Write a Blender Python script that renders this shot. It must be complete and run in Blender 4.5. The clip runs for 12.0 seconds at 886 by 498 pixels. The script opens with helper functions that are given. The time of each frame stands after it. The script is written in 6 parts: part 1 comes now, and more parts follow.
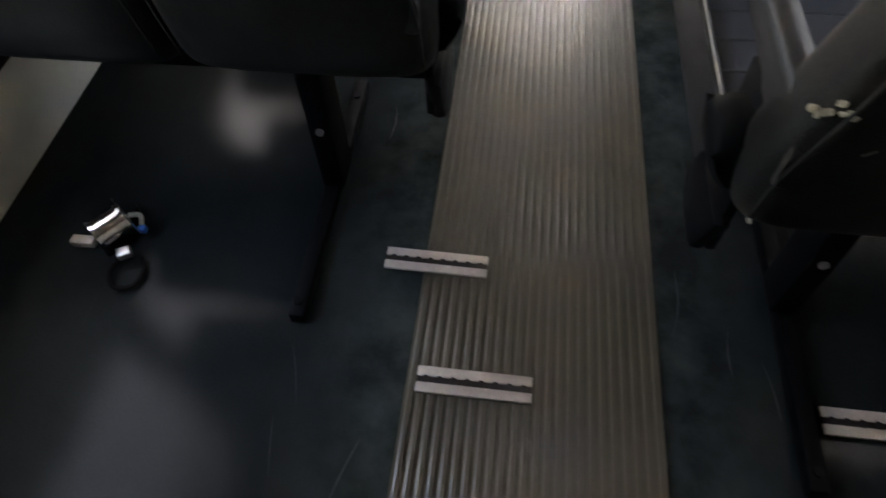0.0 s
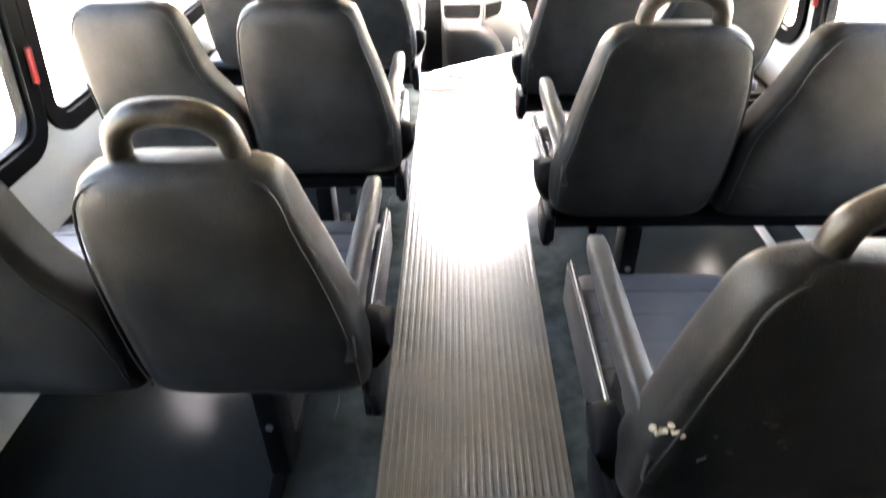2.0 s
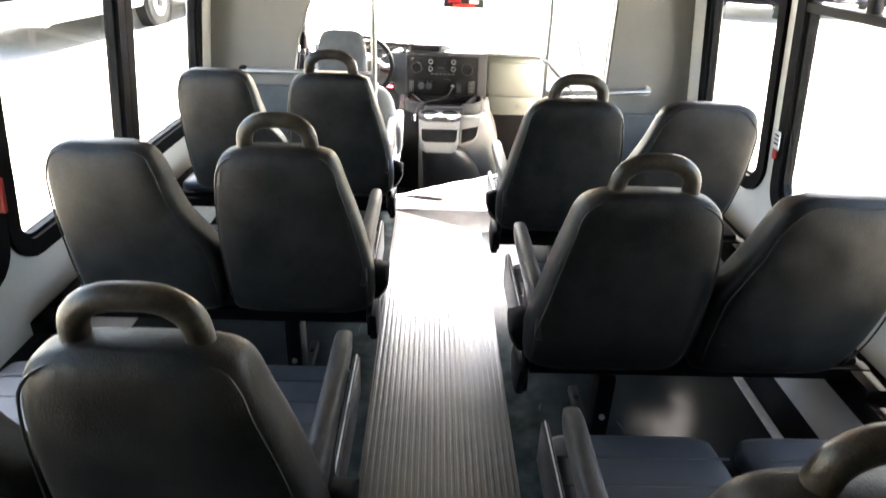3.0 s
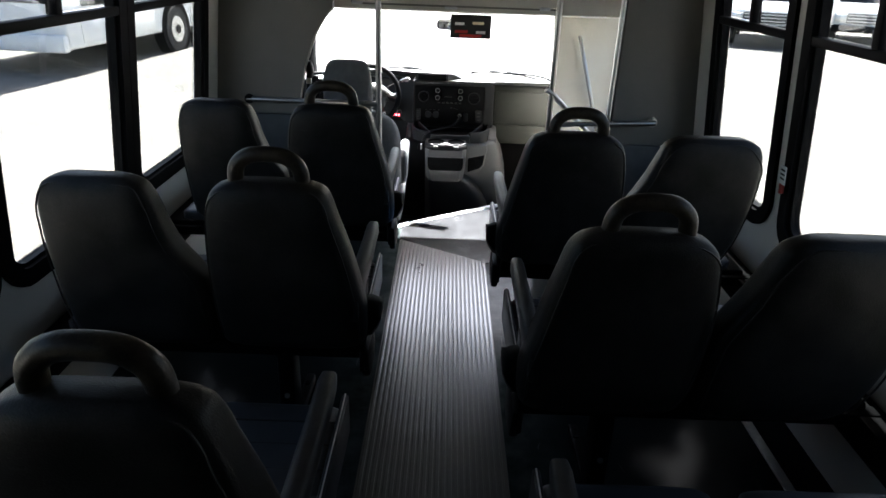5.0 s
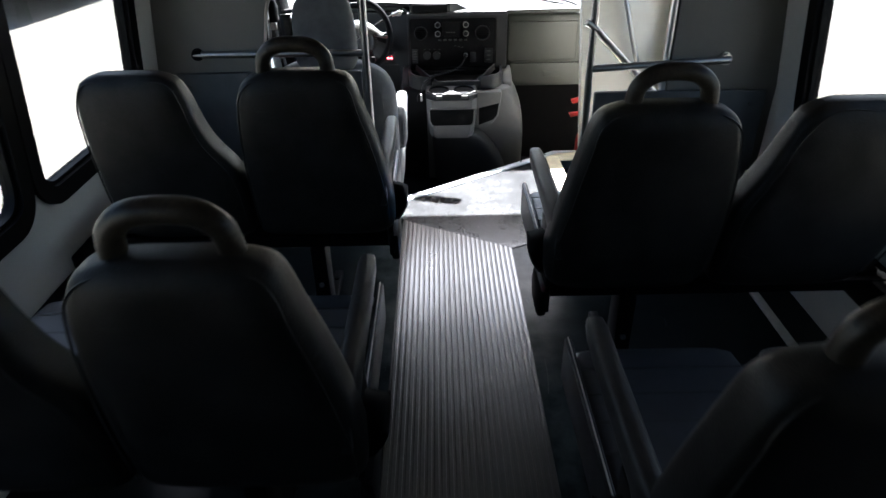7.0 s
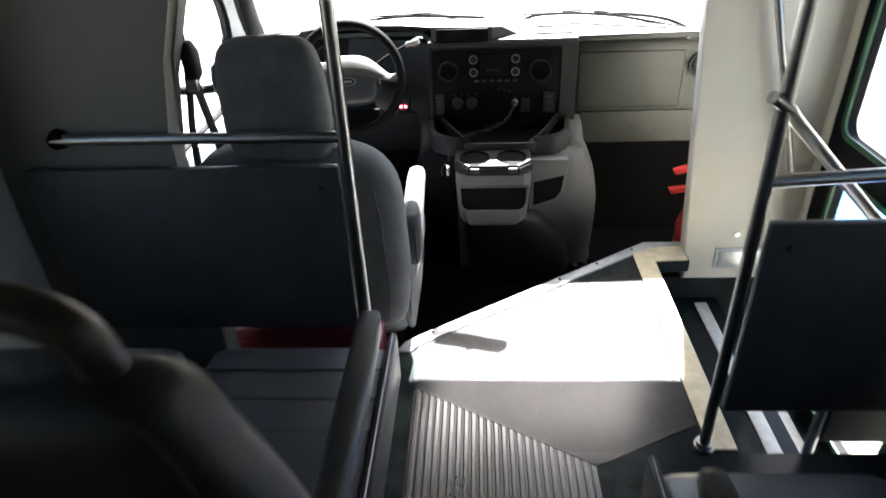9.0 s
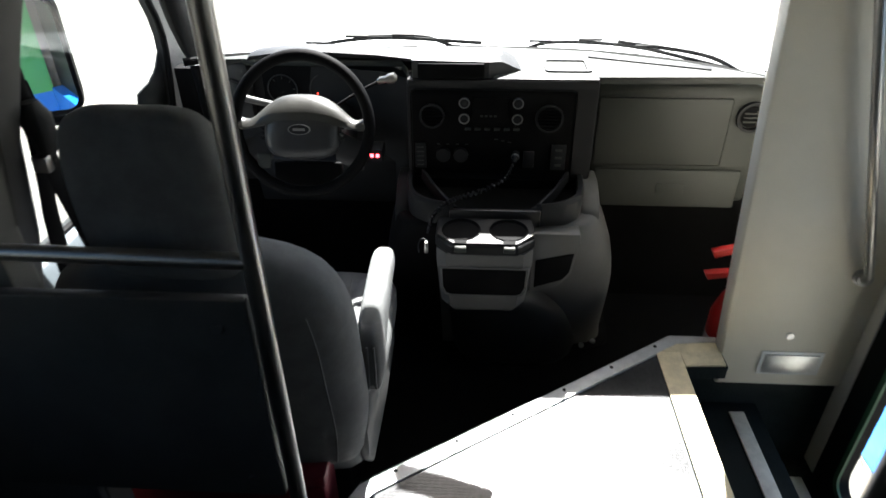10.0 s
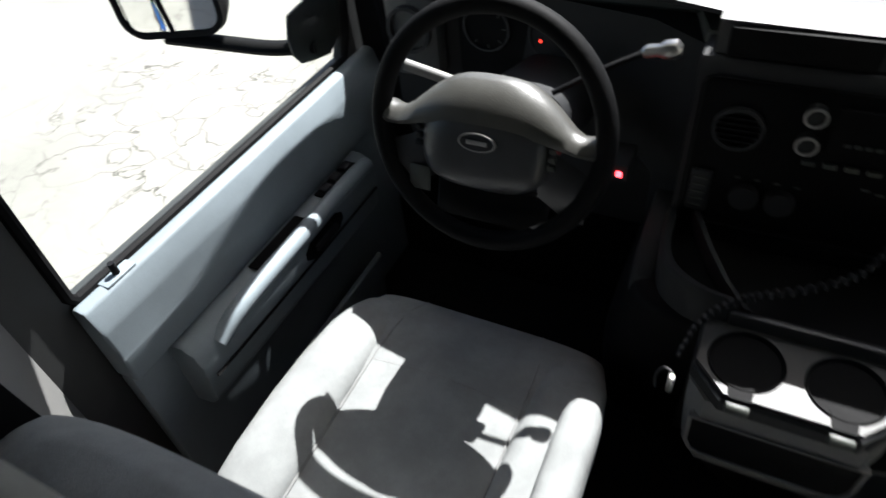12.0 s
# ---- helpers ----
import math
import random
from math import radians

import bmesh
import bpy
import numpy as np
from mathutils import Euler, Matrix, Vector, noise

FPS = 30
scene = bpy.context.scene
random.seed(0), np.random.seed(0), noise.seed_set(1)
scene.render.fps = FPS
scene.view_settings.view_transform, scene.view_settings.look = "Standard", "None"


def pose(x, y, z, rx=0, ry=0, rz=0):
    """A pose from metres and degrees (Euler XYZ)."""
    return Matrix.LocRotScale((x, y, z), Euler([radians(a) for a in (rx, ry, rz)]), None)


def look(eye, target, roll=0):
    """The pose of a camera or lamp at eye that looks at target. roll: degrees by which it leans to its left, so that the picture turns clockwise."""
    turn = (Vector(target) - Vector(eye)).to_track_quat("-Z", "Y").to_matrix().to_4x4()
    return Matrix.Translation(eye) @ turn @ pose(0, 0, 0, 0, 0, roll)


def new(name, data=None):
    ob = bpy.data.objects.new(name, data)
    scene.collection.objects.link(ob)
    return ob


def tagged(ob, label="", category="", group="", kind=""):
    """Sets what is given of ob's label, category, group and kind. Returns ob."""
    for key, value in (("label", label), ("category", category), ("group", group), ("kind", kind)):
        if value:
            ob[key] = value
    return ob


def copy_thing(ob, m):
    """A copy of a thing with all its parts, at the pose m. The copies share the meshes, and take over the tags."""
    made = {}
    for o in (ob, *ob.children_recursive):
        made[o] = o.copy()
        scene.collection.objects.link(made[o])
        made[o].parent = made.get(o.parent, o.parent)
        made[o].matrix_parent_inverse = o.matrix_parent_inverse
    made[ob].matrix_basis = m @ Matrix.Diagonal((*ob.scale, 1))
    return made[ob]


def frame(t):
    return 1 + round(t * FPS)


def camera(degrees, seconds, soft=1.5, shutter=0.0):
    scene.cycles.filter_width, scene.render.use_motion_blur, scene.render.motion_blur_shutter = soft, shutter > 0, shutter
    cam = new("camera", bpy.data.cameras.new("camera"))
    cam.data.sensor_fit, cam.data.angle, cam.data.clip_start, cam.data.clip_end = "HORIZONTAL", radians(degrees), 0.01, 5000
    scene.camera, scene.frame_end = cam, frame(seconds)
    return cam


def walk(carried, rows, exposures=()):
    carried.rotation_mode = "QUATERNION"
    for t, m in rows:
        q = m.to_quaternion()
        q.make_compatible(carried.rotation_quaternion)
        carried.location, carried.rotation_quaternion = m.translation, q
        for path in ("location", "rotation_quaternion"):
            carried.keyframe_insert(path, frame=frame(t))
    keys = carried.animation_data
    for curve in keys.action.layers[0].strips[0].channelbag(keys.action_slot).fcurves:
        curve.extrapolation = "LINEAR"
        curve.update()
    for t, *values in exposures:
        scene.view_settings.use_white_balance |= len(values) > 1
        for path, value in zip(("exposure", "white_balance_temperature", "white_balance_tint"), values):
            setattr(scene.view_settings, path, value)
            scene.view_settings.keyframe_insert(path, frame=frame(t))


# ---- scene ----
cam = camera(69.0, 12.0, shutter=0.4)
PATH = [
    (0, (-0.073, -0.36, 1.048), (-0.26, 0.766, -0.594), -3.1),
    (0.5, (-0.004, -0.413, 1.066), (-0.091, 0.712, -0.586), 0.2),
    (1, (-0.021, -0.436, 1.122), (-0.076, 0.838, -0.419), 0.0),
    (1.5, (-0.038, -0.421, 1.183), (-0.083, 1.022, -0.201), -1.3),
    (2, (-0.044, -0.402, 1.257), (-0.084, 1.231, 0.103), -1.1),
    (2.5, (-0.045, -0.352, 1.318), (-0.071, 1.38, 0.319), 0.0),
    (3, (-0.049, -0.323, 1.341), (-0.003, 1.466, 0.45), 2.1),
    (3.5, (-0.055, -0.318, 1.37), (0.013, 1.533, 0.616), 1.0),
    (5.5, (0.006, -0.233, 1.337), (-0.015, 1.568, 0.467), 1.9),
    (6, (-0.038, -0.072, 1.305), (-0.092, 1.703, 0.383), 0.1),
    (6.5, (-0.068, 0.143, 1.298), (-0.06, 1.882, 0.311), -0.9),
    (8.5, (-0.012, 1.276, 1.239), (-0.086, 2.974, 0.185), -2.6),
    (9, (-0.047, 1.56, 1.199), (-0.161, 3.259, 0.151), -2.6),
    (9.5, (-0.043, 1.848, 1.215), (-0.172, 3.535, 0.148), -2.5),
    (10, (-0.023, 2.098, 1.192), (-0.124, 3.779, 0.114), -0.40),
    (10.5, (-0.012, 2.353, 1.183), (-0.242, 3.962, 0.018), -1.76),
    (11, (-0.05, 2.576, 1.138), (-0.308, 4.085, -0.148), -1.44),
    (11.5, (-0.118, 2.748, 1.114), (-0.58, 4.114, -0.272), -5.35),
    (12, (-0.142, 2.903, 1.099), (-0.886, 4.135, -0.289), -7.68),
]
EXPOSURES = [(0.0, 7.22, 7800, 19), (0.5, 8.05, 7600, 18), (1.0, 8.95, 7600, 19), (1.5, 9.0, 7500, 20), (2.0, 8.85, 7350, 20), (2.5, 8.1, 7100, 18), (3.0, 7.25, 6900, 15), (3.7, 6.1, 6550, 13), (5.3, 3.95, 5950, 12), (6.5, 4.05, 5900, 12), (8.5, 4.75, 5900, 11), (9.0, 4.15, 6150, 11), (9.5, 3.6, 6200, 10), (10.0, 2.97, 6200, 9), (10.5, 2.58, 6050, 8), (11.0, 2.4, 6000, 6), (12.0, 2.3, 6100, 9)]
walk(cam, [(t, look(eye, target, roll)) for t, eye, target, roll in PATH], EXPOSURES)

# ---- light ----
SUN = Vector((0.103, 0.67, 0.914)).normalized()
world = bpy.data.worlds.new("sky")
scene.world = world
world.use_nodes = True
sky = world.node_tree.nodes.new("ShaderNodeTexSky")
sky.sky_type, sky.sun_disc = "NISHITA", False
sky.dust_density = 3.0
sky.sun_elevation, sky.sun_rotation = math.asin(SUN.z), math.atan2(SUN.x, SUN.y)
world.node_tree.links.new(sky.outputs[0], world.node_tree.nodes["Background"].inputs[0])
world.node_tree.nodes["Background"].inputs[1].default_value = 0.055
sun = new("sun", bpy.data.lights.new("sun", "SUN"))
sun.data.energy, sun.data.angle, sun.data.color = 5.0, radians(0.5), (1.0, 0.96, 0.9)
sun.matrix_world = look(SUN * 30, (0, 0, 0))


# ---- materials ----
def material(name, colour, rough=0.6, metal=0.0, vary=0.15, scale=8.0, bump=0.1, grain=300.0, second=None, spots=0.0, coat=0.0, rough_vary=0.1, stretch=(1, 1, 1), detail=6, spec=0.5, coat_rough=0.1, wrinkle=0.0, scuff=0.0, scuff_stretch=(60, 4, 4), scuff_colour=(0.3, 0.3, 0.29)):
    """A surface with large stains, fine grain and a light relief, all in metres."""
    m = bpy.data.materials.new(name)
    m.use_nodes = True
    nodes, links = m.node_tree.nodes, m.node_tree.links
    b = nodes["Principled BSDF"]
    geo = nodes.new("ShaderNodeTexCoord")
    mapping = nodes.new("ShaderNodeMapping")
    mapping.inputs["Scale"].default_value = stretch
    links.new(geo.outputs["Object"], mapping.inputs[0])
    big = nodes.new("ShaderNodeTexNoise")
    big.inputs["Scale"].default_value, big.inputs["Detail"].default_value, big.inputs["Roughness"].default_value = scale, detail, 0.65
    links.new(mapping.outputs[0], big.inputs["Vector"])
    ramp = nodes.new("ShaderNodeValToRGB")
    ramp.color_ramp.interpolation = "EASE"
    dark = [c * (1 - vary) for c in colour]
    light = list(second) if second else [min(1, c * (1 + vary)) for c in colour]
    ramp.color_ramp.elements[0].position, ramp.color_ramp.elements[0].color = 0.3, (*dark, 1)
    ramp.color_ramp.elements[1].position, ramp.color_ramp.elements[1].color = 0.72, (*light, 1)
    links.new(big.outputs[0], ramp.inputs[0])
    fine = nodes.new("ShaderNodeTexNoise")
    fine.inputs["Scale"].default_value, fine.inputs["Detail"].default_value = grain, 3
    links.new(mapping.outputs[0], fine.inputs["Vector"])
    mix = nodes.new("ShaderNodeMix")
    mix.data_type, mix.blend_type = "RGBA", "OVERLAY"
    mix.inputs["Factor"].default_value = min(1.0, vary * 1.5)
    links.new(ramp.outputs[0], mix.inputs[6])
    links.new(fine.outputs[0], mix.inputs[7])
    base = mix.outputs[2]
    if scuff:
        # thin pale scratches, broken up by a larger noise
        sm = nodes.new("ShaderNodeMapping")
        sm.inputs["Scale"].default_value, sm.inputs["Rotation"].default_value = scuff_stretch, (0.0, 0.0, 0.35)
        links.new(geo.outputs["Object"], sm.inputs[0])
        streak, cover = nodes.new("ShaderNodeTexNoise"), nodes.new("ShaderNodeTexNoise")
        streak.inputs["Scale"].default_value, streak.inputs["Detail"].default_value = 1.0, 4
        cover.inputs["Scale"].default_value, cover.inputs["Detail"].default_value = 5.0, 3
        links.new(sm.outputs[0], streak.inputs["Vector"])
        links.new(geo.outputs["Object"], cover.inputs["Vector"])
        cut, cut2, both = nodes.new("ShaderNodeMapRange"), nodes.new("ShaderNodeMapRange"), nodes.new("ShaderNodeMath")
        cut.inputs["From Min"].default_value, cut.inputs["From Max"].default_value = 0.64, 0.82
        cut2.inputs["From Min"].default_value, cut2.inputs["From Max"].default_value, cut2.inputs["To Max"].default_value = 0.55, 0.75, scuff
        both.operation = "MULTIPLY"
        links.new(streak.outputs[0], cut.inputs["Value"])
        links.new(cover.outputs[0], cut2.inputs["Value"])
        links.new(cut.outputs[0], both.inputs[0])
        links.new(cut2.outputs[0], both.inputs[1])
        worn = nodes.new("ShaderNodeMix")
        worn.data_type = "RGBA"
        links.new(both.outputs[0], worn.inputs["Factor"])
        links.new(base, worn.inputs[6])
        worn.inputs[7].default_value = (*scuff_colour, 1)
        base = worn.outputs[2]
    links.new(base, b.inputs["Base Color"])
    b.inputs["Specular IOR Level"].default_value = spec
    b.inputs["Metallic"].default_value = metal
    b.inputs["Coat Weight"].default_value, b.inputs["Coat Roughness"].default_value = coat, coat_rough
    mr = nodes.new("ShaderNodeMapRange")
    mr.inputs["To Min"].default_value, mr.inputs["To Max"].default_value = max(0.02, rough - rough_vary), min(1, rough + rough_vary)
    links.new(big.outputs[0], mr.inputs["Value"])
    links.new(mr.outputs[0], b.inputs["Roughness"])
    if bump:
        bp = nodes.new("ShaderNodeBump")
        bp.inputs["Strength"].default_value, bp.inputs["Distance"].default_value = bump, 0.002
        links.new(fine.outputs[0], bp.inputs["Height"])
        links.new(bp.outputs[0], b.inputs["Normal"])
        if wrinkle:
            fold, soft = nodes.new("ShaderNodeTexNoise"), nodes.new("ShaderNodeBump")
            fold.inputs["Scale"].default_value, fold.inputs["Detail"].default_value, fold.inputs["Distortion"].default_value = 7.0, 2, 0.25
            links.new(mapping.outputs[0], fold.inputs["Vector"])
            soft.inputs["Strength"].default_value, soft.inputs["Distance"].default_value = wrinkle, 0.02
            links.new(fold.outputs[0], soft.inputs["Height"])
            links.new(soft.outputs[0], bp.inputs["Normal"])
    return m


def glass(name, tint=(1, 1, 1)):
    m = bpy.data.materials.new(name)
    m.use_nodes = True
    b = m.node_tree.nodes["Principled BSDF"]
    nodes, links = m.node_tree.nodes, m.node_tree.links
    clear, gloss, mix = nodes.new("ShaderNodeBsdfTransparent"), nodes.new("ShaderNodeBsdfGlossy"), nodes.new("ShaderNodeMixShader")
    clear.inputs[0].default_value, gloss.inputs["Roughness"].default_value = (*tint, 1), 0.0
    rim, power, scale = nodes.new("ShaderNodeLayerWeight"), nodes.new("ShaderNodeMath"), nodes.new("ShaderNodeMapRange")
    power.operation, power.inputs[1].default_value = "POWER", 5.0
    scale.inputs["To Min"].default_value, scale.inputs["To Max"].default_value = 0.03, 0.9
    links.new(rim.outputs["Facing"], power.inputs[0])
    links.new(power.outputs[0], scale.inputs["Value"])
    links.new(scale.outputs[0], mix.inputs[0])
    links.new(clear.outputs[0], mix.inputs[1])
    links.new(gloss.outputs[0], mix.inputs[2])
    links.new(mix.outputs[0], nodes["Material Output"].inputs["Surface"])
    nodes.remove(b)
    return m


def glow(name, colour, strength):
    m = bpy.data.materials.new(name)
    m.use_nodes = True
    b = m.node_tree.nodes["Principled BSDF"]
    b.inputs["Base Color"].default_value = (*colour, 1)
    b.inputs["Emission Color"].default_value, b.inputs["Emission Strength"].default_value = (*colour, 1), strength
    return m


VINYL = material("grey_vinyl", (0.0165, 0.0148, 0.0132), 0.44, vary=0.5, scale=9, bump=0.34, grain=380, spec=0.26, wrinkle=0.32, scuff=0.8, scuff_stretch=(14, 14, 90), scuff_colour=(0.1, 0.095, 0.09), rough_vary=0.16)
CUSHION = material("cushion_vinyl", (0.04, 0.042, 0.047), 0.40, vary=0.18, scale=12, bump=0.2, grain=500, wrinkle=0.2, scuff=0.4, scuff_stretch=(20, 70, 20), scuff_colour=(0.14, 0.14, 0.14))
PIPING = material("seat_piping", (0.02, 0.02, 0.02), 0.5, vary=0.1)
HANDLE = material("handle_rubber", (0.021, 0.0165, 0.012), 0.36, vary=0.35, scale=25, bump=0.25, second=(0.055, 0.043, 0.03), spec=0.4)
ARM = material("armrest_rubber", (0.028, 0.0245, 0.0225), 0.46, vary=0.3, scale=20, spec=0.3)
BLACK = material("black_steel", (0.0045, 0.0045, 0.005), 0.55, vary=0.2, scale=30, spec=0.08)
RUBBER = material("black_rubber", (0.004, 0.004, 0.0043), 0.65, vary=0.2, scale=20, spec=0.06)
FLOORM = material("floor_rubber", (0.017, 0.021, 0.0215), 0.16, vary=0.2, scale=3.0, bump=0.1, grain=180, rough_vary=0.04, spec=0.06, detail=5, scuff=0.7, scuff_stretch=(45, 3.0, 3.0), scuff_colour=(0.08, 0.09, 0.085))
MATM = material("platform_rubber", (0.027, 0.0285, 0.03), 0.24, vary=0.3, scale=5, bump=0.12, grain=150, spec=0.3, detail=5)
RUNNER = material("runner_rubber", (0.042, 0.0385, 0.033), 0.32, vary=0.4, scale=3.5, bump=0.12, grain=200, rough_vary=0.12, spec=0.5, coat=0.55, coat_rough=0.18, detail=8)
WALLM = material("wall_panel", (0.62, 0.6, 0.55), 0.5, vary=0.05, scale=2, bump=0.06, grain=250)
BULK = material("bulkhead_vinyl", (0.195, 0.183, 0.158), 0.55, vary=0.07, scale=3, bump=0.2, grain=350)
CEILM = material("ceiling_panel", (0.11, 0.106, 0.10), 0.8, vary=0.06, scale=3, bump=0.2, grain=300)
CREAM = material("cream_panel", (0.62, 0.585, 0.5), 0.4, vary=0.05, scale=3, bump=0.04)
LAMINATE = material("grey_laminate", (0.09, 0.085, 0.081), 0.5, vary=0.14, scale=10, bump=0.1, grain=350, spec=0.35, scuff=0.3, scuff_stretch=(9, 9, 60))
CHROME = material("stainless_steel", (0.4, 0.39, 0.375), 0.32, metal=1.0, vary=0.12, scale=6, bump=0.03, stretch=(1, 1, 0.1))
SHINY = material("bright_chrome", (0.75, 0.75, 0.76), 0.12, metal=1.0, vary=0.08, scale=40, bump=0.0, rough_vary=0.05)
ALU = material("aluminium", (0.7, 0.7, 0.7), 0.35, metal=1.0, vary=0.1, scale=30, bump=0.05)
RAILM = material("brushed_aluminium", (0.5, 0.51, 0.52), 0.5, metal=0.35, vary=0.12, scale=30, bump=0.05)
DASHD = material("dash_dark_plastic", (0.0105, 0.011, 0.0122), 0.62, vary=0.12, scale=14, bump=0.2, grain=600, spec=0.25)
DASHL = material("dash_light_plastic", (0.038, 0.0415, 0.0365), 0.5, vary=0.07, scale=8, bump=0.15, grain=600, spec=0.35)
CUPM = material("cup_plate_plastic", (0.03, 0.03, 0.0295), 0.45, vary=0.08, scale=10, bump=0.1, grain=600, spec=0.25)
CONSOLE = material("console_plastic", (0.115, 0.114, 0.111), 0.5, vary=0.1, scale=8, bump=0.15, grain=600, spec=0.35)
HOODM = material("dash_hood_plastic", (0.034, 0.035, 0.036), 0.5, vary=0.12, scale=14, bump=0.2, grain=600, spec=0.3)
# one hub plastic twice: paler for the sunlit arch, darker for the shaded pad
HUB_LIT = material("hub_plastic_lit", (0.041, 0.0405, 0.037), 0.36, vary=0.12, scale=14, bump=0.2, grain=500, spec=0.4)
HUB_SHADED = material("hub_plastic_shaded", (0.026, 0.027, 0.029), 0.36, vary=0.12, scale=14, bump=0.12, grain=700, spec=0.4)
SHELLM = material("door_shell", (0.028, 0.029, 0.029), 0.5, vary=0.12, scale=8, bump=0.12, grain=500, spec=0.3)
PADM = material("pad_plastic", (0.0180, 0.0186, 0.0198), 0.36, vary=0.12, scale=12, bump=0.12, grain=700, spec=0.5)
DARKGREEN = material("dark_green_rubber", (0.02, 0.085, 0.035), 0.5, vary=0.1, bump=0)
FABRIC = material("driver_seat_cloth", (0.148, 0.153, 0.152), 0.85, vary=0.14, scale=14, bump=0.3, grain=900, spec=0.2)
BACKCLOTH = material("driver_back_cloth", (0.15, 0.151, 0.15), 0.85, vary=0.16, scale=14, bump=0.3, grain=900, spec=0.15)
DOORM = material("door_trim", (0.14, 0.165, 0.182), 0.5, vary=0.1, scale=6, bump=0.15, grain=600, spec=0.35)
YELLOW = material("nosing_tape", (0.62, 0.54, 0.36), 0.6, vary=0.15, scale=30)
WHITETAPE = material("white_nosing", (0.7, 0.68, 0.62), 0.6, vary=0.12, scale=40)
RED = material("red_plastic", (0.34, 0.012, 0.01), 0.4, vary=0.1, scale=20)
MAROON = material("maroon_vinyl", (0.16, 0.01, 0.02), 0.5, vary=0.12, scale=20)
GLASS = glass("window_glass", (0.95, 0.97, 0.96))
TINTED = glass("tinted_window_glass", (0.53, 0.54, 0.525))
MIRROR = material("mirror_glass", (0.9, 0.9, 0.9), 0.02, metal=1.0, vary=0.0, bump=0, rough_vary=0.0)
PLATE = material("cream_anchor_plate", (0.62, 0.54, 0.47), 0.35, metal=0.2, vary=0.12, scale=40)
PAINTW = material("white_paint", (0.75, 0.76, 0.76), 0.25, vary=0.04, scale=2, bump=0, coat=0.4)
PAINTG = material("green_paint", (0.07, 0.3, 0.1), 0.3, vary=0.05, bump=0)
PAINTB = material("blue_paint", (0.02, 0.16, 0.55), 0.3, vary=0.05, bump=0)
TYRE = material("tyre_rubber", (0.02, 0.02, 0.02), 0.8, vary=0.2)
DARKGLASS = material("dark_glass", (0.004, 0.006, 0.008), 0.08, vary=0.1, bump=0, rough_vary=0.02, spec=0.12)


# ---- building helpers ----
def part(name, bm, mat, parent=None, label="", smooth=True, sharp=40):
    me = bpy.data.meshes.new(name)
    bmesh.ops.recalc_face_normals(bm, faces=bm.faces)
    bm.to_mesh(me)
    bm.free()
    if smooth:
        me.polygons.foreach_set("use_smooth", [True] * len(me.polygons))
        me.set_sharp_from_angle(angle=radians(sharp))
    me.materials.append(mat)
    ob = new(name, me)
    if parent:
        ob.parent = parent
    if label:
        ob["label"] = label
    return ob


def thing(name, at, label, category, group="", kind=""):
    return tagged(thing_at(new(name), at), label, category, group, kind)


def thing_at(ob, at):
    ob.empty_display_size = 0.05
    ob.location = at
    return ob


def box(bm, x0, x1, y0, y1, z0, z1, bevel=0.0, seg=2):
    g = bmesh.ops.create_cube(bm, size=1.0)["verts"]
    for v in g:
        v.co = Vector(((x0 + x1) / 2 + v.co.x * (x1 - x0), (y0 + y1) / 2 + v.co.y * (y1 - y0), (z0 + z1) / 2 + v.co.z * (z1 - z0)))
    if bevel:
        es = list({e for v in g for e in v.link_edges})
        bmesh.ops.bevel(bm, geom=es, offset=bevel, segments=seg, affect="EDGES", profile=0.5)
    return bm


def boxed(*args, **kw):
    return box(bmesh.new(), *args, **kw)


def prism(pts, axis, a, b, bevel=0.0, seg=2):
    """A polygon in the two other axes (in order x, y, z), drawn out along axis from a to b."""
    bm = bmesh.new()

    def at(p, h):
        c = list(p)
        c.insert("xyz".index(axis), h)
        return c

    lo = [bm.verts.new(at(p, a)) for p in pts]
    hi = [bm.verts.new(at(p, b)) for p in pts]
    bm.faces.new(lo)
    bm.faces.new(hi)
    n = len(pts)
    for i in range(n):
        bm.faces.new((lo[i], lo[(i + 1) % n], hi[(i + 1) % n], hi[i]))
    if bevel:
        bmesh.ops.bevel(bm, geom=list(bm.edges), offset=bevel, segments=seg, affect="EDGES", profile=0.5)
    return bm


def rounded(w, d, n=24, power=4.0):
    out = []
    for i in range(n):
        a = 2 * math.pi * (i + 0.5) / n
        c, s = math.cos(a), math.sin(a)
        out.append((math.copysign(abs(c) ** (2 / power), c) * w / 2, math.copysign(abs(s) ** (2 / power), s) * d / 2))
    return out


def loft(rings, bm=None):
    """A closed skin over rings of points, capped at both ends."""
    bm = bm or bmesh.new()
    made = [[bm.verts.new(p) for p in r] for r in rings]
    n = len(rings[0])
    for a, b in zip(made, made[1:]):
        for i in range(n):
            bm.faces.new((a[i], a[(i + 1) % n], b[(i + 1) % n], b[i]))
    bm.faces.new(made[0])
    bm.faces.new(made[-1])
    return bm


def pillow(sections, axis="z", n=28, power=4.0):
    """Rounded sections (position along axis, centre u, centre v, width u, width v) lofted, with soft ends."""
    rings = []
    for s, cu, cv, w, d in sections:
        ring = []
        for u, v in rounded(w, d, n, power):
            c = [cu + u, cv + v]
            c.insert("xyz".index(axis), s)
            ring.append(c)
        rings.append(ring)
    return loft(rings)


